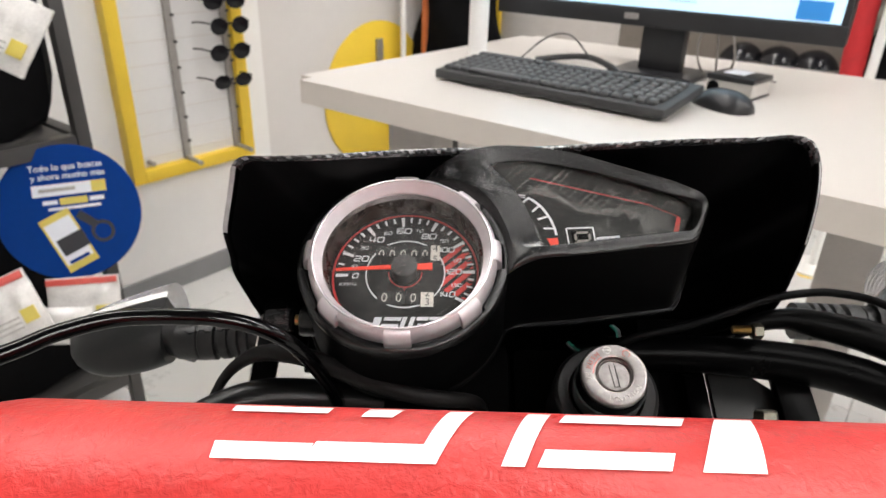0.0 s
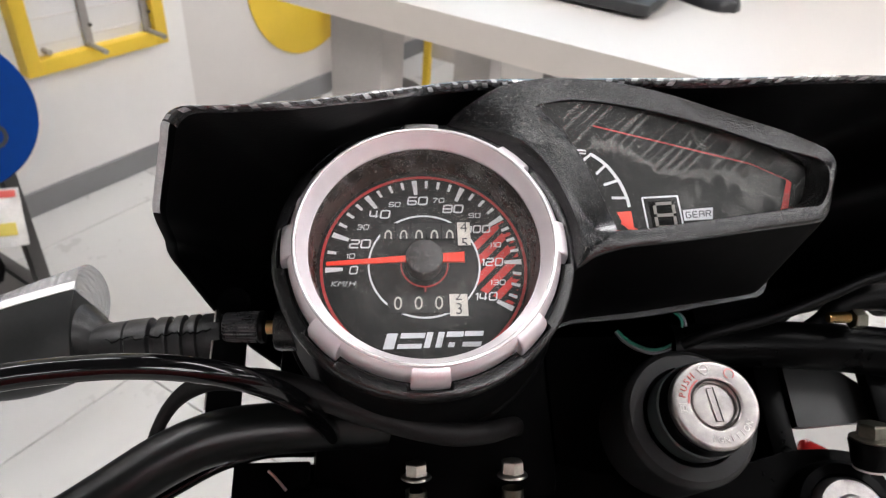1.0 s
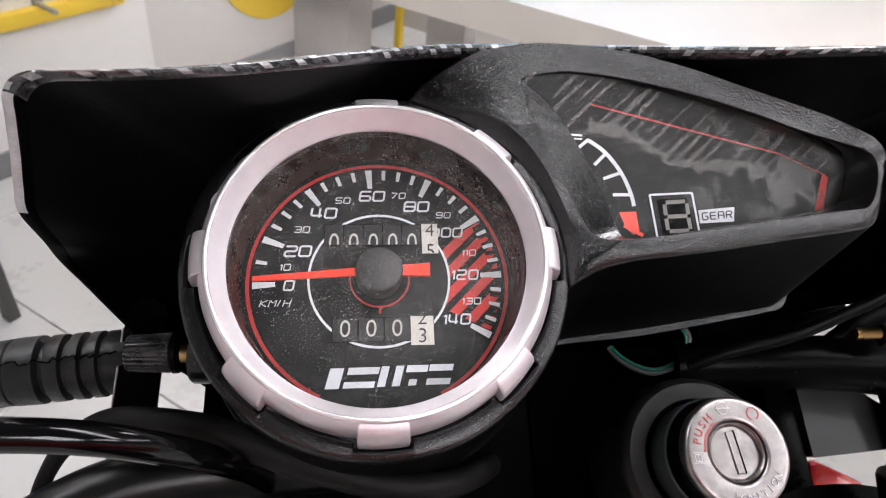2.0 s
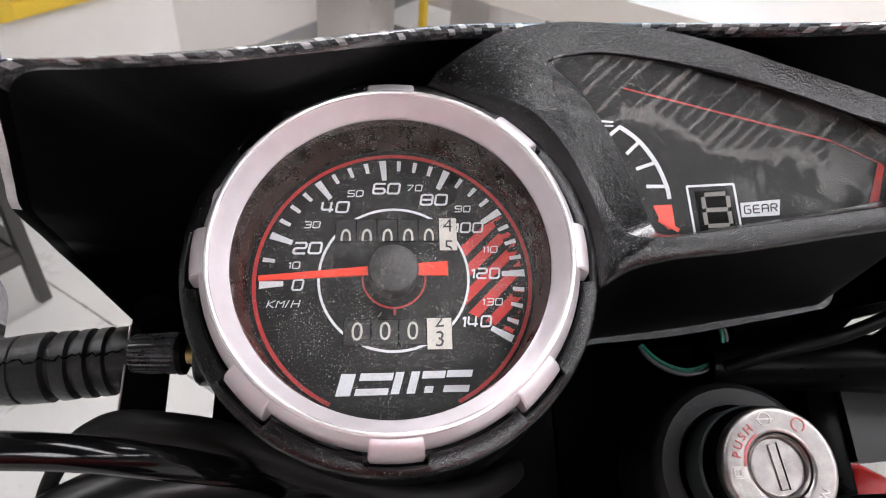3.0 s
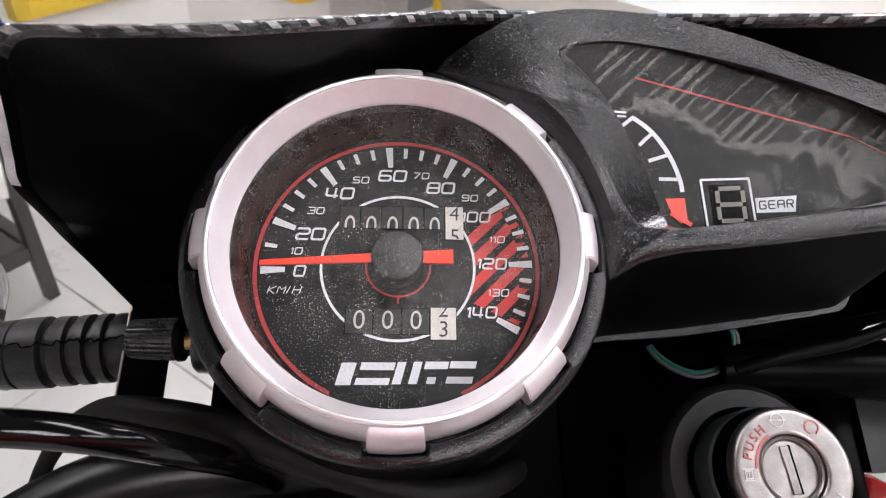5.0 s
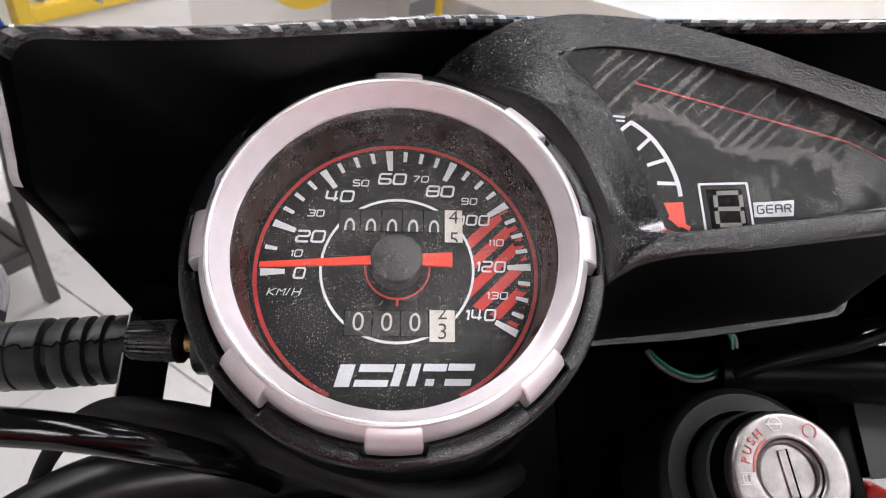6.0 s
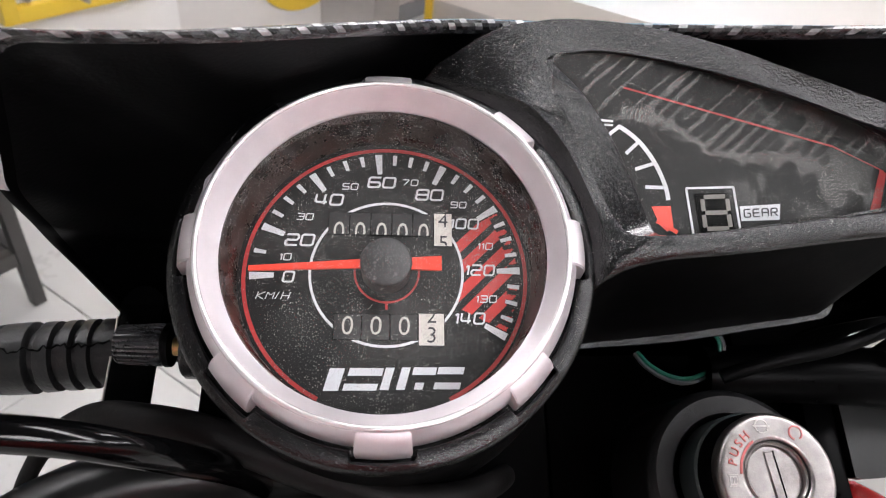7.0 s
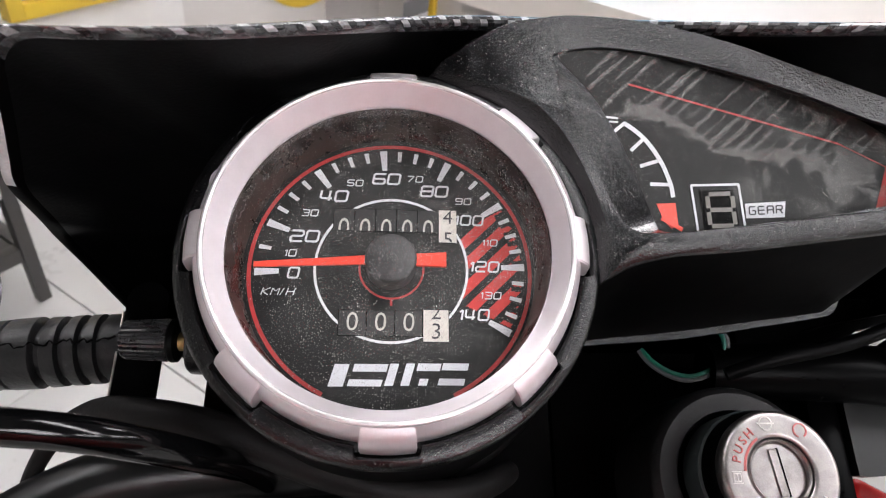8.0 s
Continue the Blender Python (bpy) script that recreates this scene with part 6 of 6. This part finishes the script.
solid("orange_panel", box(0.02, 0.05, 1.0, (WALL_A + 0.09, 1.52, 0.5), 0.004), M["orange"], "narrow orange upright panel", "panel", SHOP)
solid("floor_sticker", lathe([(0.001, 0.0012), (0.034, 0.0012), (0.035, 0.0002)], 32), M["yellow"], "small round yellow sticker on the tiled floor", "sticker", room(0.655, 1.87, 0.0005))
solid("cable_box", box(0.30, 0.42, 0.07, (-0.42, 2.0, 0.036), 0.01), M["rack"], "flat dark box on the floor under the counter", "box", SHOP)
jacket = thing("jacket", "black riding jacket hanging on a floor stand with a pale tag", "jacket", room(-0.86, 1.62, 0))
rows = []
random.seed(9)
for i in range(19):
    z = 0.42 + 0.95 * i / 18
    w = 0.21 + 0.05 * math.sin(i * 0.5) - (0.10 * max(0, (i - 14) / 4) ** 2)
    rows.append([(w * (1 + 0.08 * math.sin(5 * a + i * 0.4)) * math.cos(a), 0.13 * (1 + 0.1 * math.sin(4 * a + i)) * math.sin(a), z) for a in [2 * math.pi * k / 32 for k in range(32)]])
part("body", loft(rows, True, True), M["cloth"], jacket)
part("sleeve", tube([(-0.19, -0.02, 1.26), (-0.26, -0.05, 1.05), (-0.25, -0.08, 0.90)], [0.075, 0.07, 0.055], 16), M["cloth"], jacket)
part("tag", box(0.035, 0.004, 0.06, (-0.215, -0.14, 0.86), 0.001, 1, Matrix.Rotation(radians(25), 4, "Y")), M["signwhite"], jacket, "pale paper tag")
part("stand_pole", lathe([(0.001, 0), (0.14, 0), (0.14, 0.012), (0.014, 0.02), (0.014, 0.6), (0.001, 0.6)], 28), M["rack"], jacket)
frame_b = thing("display_frame", "grey display board with a yellow upright and white top rail", "display", room(-0.55, 1.75, 0))
part("upright", box(0.03, 0.03, 1.15, (-0.20, 0, 0.575), 0.003), M["yellow"], frame_b, "yellow upright")
part("panel", box(0.55, 0.012, 0.95, (0.085, 0.01, 0.62), 0.002), M["leg"], frame_b, "grey panel")
part("top_rail", box(0.62, 0.035, 0.03, (0.08, 0, 1.02), 0.003), M["post"], frame_b, "white top rail")

# ---- dark rack with goods, near the wall
rack = thing("shelf_rack", "dark grey metal shelf rack holding black bags", "shelf rack", SHOP)
RA0, RA1, RB0, RB1 = -0.92, -0.50, -1.25, -0.178
for a in (RA0, RA1):
    for b in (RB0, RB1):
        part("post", box(0.027, 0.027, 1.75, (a, b, 0.875), 0.002), M["rack"], rack)
for z in (0.14, 0.735, 1.4):
    for a in (RA0, RA1):
        part("rail", box(0.028, RB1 - RB0 - 0.033, 0.034, (a, (RB0 + RB1) / 2, z), 0.002), M["rack"], rack)
    for b in (RB0, RB1):
        part("cross_rail", box(RA1 - RA0 - 0.033, 0.028, 0.034, ((RA0 + RA1) / 2, b, z), 0.002), M["rack"], rack)
    part("shelf", box(RA1 - RA0 - 0.035, RB1 - RB0 - 0.035, 0.012, ((RA0 + RA1) / 2, (RB0 + RB1) / 2, z + 0.006), 0.002), M["rack"], rack)


def bag_shape(sx, sy, sz, seed):
    bm = bmesh.new()
    bmesh.ops.create_cube(bm, size=1)
    bmesh.ops.subdivide_edges(bm, edges=list(bm.edges), cuts=7, use_grid_fill=True)
    for v in bm.verts:
        d = max(abs(v.co.x), abs(v.co.y), abs(v.co.z))
        r = v.co.length
        v.co *= (0.55 + 0.45 * d / max(r, 1e-6) * 1.15)
        q = Vector((v.co.x * 5 + seed, v.co.y * 5, v.co.z * 5))
        v.co += v.co.normalized() * 0.07 * noise.noise(q)
        v.co.x, v.co.y, v.co.z = v.co.x * sx, v.co.y * sy, v.co.z * sz
    return bm


for k, (b, w, h, z, m_) in enumerate(((-0.40, 0.46, 0.52, 0.745, "cloth"), (-0.86, 0.42, 0.46, 0.745, "cloth"), (-0.40, 0.40, 0.44, 0.155, "cloth"), (-0.85, 0.40, 0.44, 0.155, "cloth"))):
    solid("bag", bag_shape(0.34, w, h, 3.1 * k), M[m_], "soft black bag on the metal rack", "bag", room(-0.71, b, z + h * 0.47), "bags on the rack")
solid("grey_bag", bag_shape(0.12, 0.2, 0.5, 8.0), M["greycloth"], "grey blue cloth bag leaning on the metal rack", "bag", room(-0.80, -0.26, 1.02))

# round blue sign on the rack's end
sign_pos = Vector((-0.753, 1.212, 0.624))
to_eye = Vector((0.25, -1.0, 0.42)).normalized()
right = Vector((0, 0, 1)).cross(to_eye).normalized()
upv = to_eye.cross(right)
sign_at = Matrix.Translation(sign_pos) @ Matrix((right, upv, to_eye)).transposed().to_4x4() @ pose(0, 0, 0, 0, 0, 4)
sign = thing("round_sign", "round royal blue sign with a printed phone, hung on the rack", "sign", sign_at)
SR = 0.135
part("disc", lathe([(0.001, 0.0), (SR - 0.001, 0.0), (SR, -0.001), (SR, -0.006), (0.001, -0.006)], 72), M["signblue"], sign)


def sticker(name, x, y, w, h, m_, z=0.0006, turn=0, label=""):
    part(name, box(w * SR, h * SR, 0.0006, (0, 0, 0), 0), M[m_], sign, label, pose(x * SR, y * SR, z, 0, 0, turn), smooth=False)


lettering("sign_words", "Todo lo que buscas", 0.128 * SR, M["signwhite"], sign, pose(0.06 * SR, 0.665 * SR, 0.0008), 1.0, 0, 0.008)
lettering("sign_words", "y ahora mucho m\u00e1s", 0.128 * SR, M["signwhite"], sign, pose(0.08 * SR, 0.535 * SR, 0.0008), 1.0, 0, 0.008)
sticker("search_box", 0.06, 0.34, 1.0, 0.17, "signwhite")
sticker("search_button", 0.47, 0.34, 0.2, 0.165, "signyellow", 0.0014)
sticker("text_bar", -0.1, 0.34, 0.5, 0.05, "strip", 0.0014)
sticker("text_bar", 0.1, 0.16, 0.38, 0.10, "signyellow")
for x in (-0.22, 0.42):
    sticker("text_bar", x, 0.16, 0.2, 0.06, "signwhite")
sticker("text_bar", 0.1, 0.06, 0.72, 0.04, "signwhite")
sticker("printed_phone", -0.06, -0.42, 0.46, 0.86, "signyellow", 0.0010, 22, "printed yellow phone")
sticker("printed_phone_screen", -0.06, -0.42, 0.40, 0.66, "signwhite", 0.0016, 22)
sticker("printed_picture", 0.0, -0.46, 0.40, 0.26, "signblack", 0.0022, 22)
sticker("printed_picture", 0.24, -0.14, 0.3, 0.12, "signblack", 0.0022, -40)
sticker("printed_bar", 0.05, -0.70, 0.30, 0.05, "signblue", 0.0024, 22)
part("printed_wheel", lathe([(0.115 * SR, 0), (0.165 * SR, 0), (0.165 * SR, 0.0006), (0.115 * SR, 0.0006)], 32, closed=True), M["signblack"], sign, "", pose(0.43 * SR, -0.34 * SR, 0.0014))
part("hanger", box(0.02, 0.02, 0.10, (0, SR * 0.3, -0.055), 0.003), M["rack"], sign)


def packet(at, w, h, label, head=True):
    p = thing("packet", label, "packet", at, "packets hung on the rack")
    bm = bmesh.new()
    bmesh.ops.create_grid(bm, x_segments=12, y_segments=12, size=0.5)
    for v in bm.verts:
        e = (1 - (2 * abs(v.co.x)) ** 4) * (1 - (2 * abs(v.co.y)) ** 4)
        v.co = Vector((v.co.x * w, v.co.y * h, 0.012 * e + 0.004 * noise.noise(Vector((v.co.x * 6, v.co.y * 6, w * 90)))))
    bmesh.ops.solidify(bm, geom=list(bm.faces), thickness=0.006)
    part("bag", bm, M["bag"], p)
    if head:
        part("header", box(w * 0.96, h * 0.12, 0.008, (0, h * 0.42, 0.008), 0.001), M["bagred"], p, "red card header")
    part("price_mark", box(w * 0.26, h * 0.22, 0.003, (w * 0.30, -h * 0.18, 0.0145), 0.001), M["signyellow"], p, "yellow mark")
    for k in range(3):
        part("text_bar", box(w * 0.5, h * 0.02, 0.001, (-w * 0.12, -h * (0.16 + 0.08 * k), 0.0165)), M["strip"], p, smooth=False)
    return p


def facing(x, y, z, spin):
    return Matrix.Translation((x, y, z)) @ Matrix((right, upv, to_eye)).transposed().to_4x4() @ pose(0, 0, 0, 0, 0, spin)


packet(facing(-0.697, 1.106, 0.479, 0), 0.13, 0.10, "clear packet with a red header card, hung on the rack")
packet(facing(-0.775, 1.01, 0.516, 22), 0.10, 0.12, "clear packet with a red header card, hung on the rack")
packet(facing(-0.705, 1.045, 0.462, -4), 0.09, 0.07, "clear packet with white card, hung on the rack", False)
packet(facing(-0.70, 1.08, 0.990, -28), 0.095, 0.12, "white card packet tied to a black bag", False)

# ---- far side: slatwall, helmets and a red jacket
for k in range(14):
    solid("slat", box(5.6, 0.018, 0.085, (2.6, FLOOR_FAR - 0.010, 0.30 + 0.105 * k), 0.004), M["slat"], "taupe slat of the back wall", "slat", SHOP, "slats of the back wall", "structure")
shelf = solid("wall_shelf", box(2.0, 0.30, 0.025, (0.55, FLOOR_FAR - 0.17, 0.386), 0.004), M["slat"], "taupe shelf under the helmets", "shelf", SHOP)


def helmet(at, label):
    h = thing("helmet", label, "helmet", at, "helmets on the shelf")
    bm = bmesh.new()
    bmesh.ops.create_uvsphere(bm, u_segments=32, v_segments=20, radius=0.125)
    for v in bm.verts:
        v.co.z = v.co.z * 1.02 if v.co.z > 0 else v.co.z * 0.9
        v.co.y *= 1.12
    part("shell", moved(bm, Matrix.Translation((0, 0, 0.12))), M["eyewear"], h)
    part("visor", moved(lathe([(0.128, -0.035), (0.133, 0.0), (0.129, 0.04), (0.125, 0.04), (0.125, -0.035)], 24, 200, 340, closed=True), Matrix.Translation((0, -0.012, 0.125))), M["chrome"], h, "mirrored visor")
    part("trim", lathe([(0.108, 0.006), (0.114, 0.012), (0.112, 0.022), (0.104, 0.02)], 32, closed=True), M["rubber"], h)
    return h


for x in (-0.09, 0.10, 0.28):
    helmet(room(x, FLOOR_FAR - 0.17, 0.40, 12), "glossy black helmet with a mirrored visor")
rj = thing("jacket", "red and black riding jacket hanging on the back wall", "jacket", room(0.80, FLOOR_FAR - 0.9, 0))
rows = []
for i in range(15):
    z = 0.50 + 0.85 * i / 14
    w = 0.22 + 0.03 * math.sin(i * 0.6) - 0.10 * max(0, (i - 11) / 3) ** 2
    rows.append([(w * (1 + 0.05 * math.sin(5 * a + i * 0.5)) * math.cos(a), 0.11 * (1 + 0.1 * math.sin(3 * a + i)) * math.sin(a), z) for a in [2 * math.pi * k / 28 for k in range(28)]])
part("body", loft(rows, True, True), M["cloth"], rj)
for s in (-1, 1):
    part("sleeve", tube([(s * 0.18, 0, 1.24), (s * 0.27, -0.03, 1.02), (s * 0.25, -0.06, 0.62)], [0.06, 0.05, 0.045], 14), M["redcloth"], rj, "red sleeve")
part("chest_panel", box(0.06, 0.03, 0.42, (-0.05, -0.105, 0.95), 0.012, 2, Matrix.Rotation(radians(14), 4, "Y")), M["redcloth"], rj, "red stripe on the chest")
part("stand", lathe([(0.001, 0), (0.15, 0), (0.15, 0.012), (0.014, 0.02), (0.014, 0.7), (0.001, 0.7)], 24), M["rack"], rj)
solid("white_pole", lathe([(0.001, 0), (0.10, 0), (0.10, 0.01), (0.016, 0.016), (0.016, 1.7), (0.001, 1.7)], 20), M["post"], "slim white floor pole", "pole", room(0.66, 1.95, 0))

# ---- floor tiles, the last and smallest pieces
tile_bm = box(0.597, 0.597, 0.012, (0, 0, 0), 0.0015, 1)
tile_me = link("tile", tile_bm, M["tile"], False)
floor_ob = bpy.data.objects["floor"]
for i in range(12):
    for j in range(12):
        t_ob = new("tile", tile_me)
        t_ob.parent = floor_ob
        t_ob.matrix_basis = Matrix.Translation((-1.17 + 0.6 * i, -3.44 + 0.6 * j, -0.006))
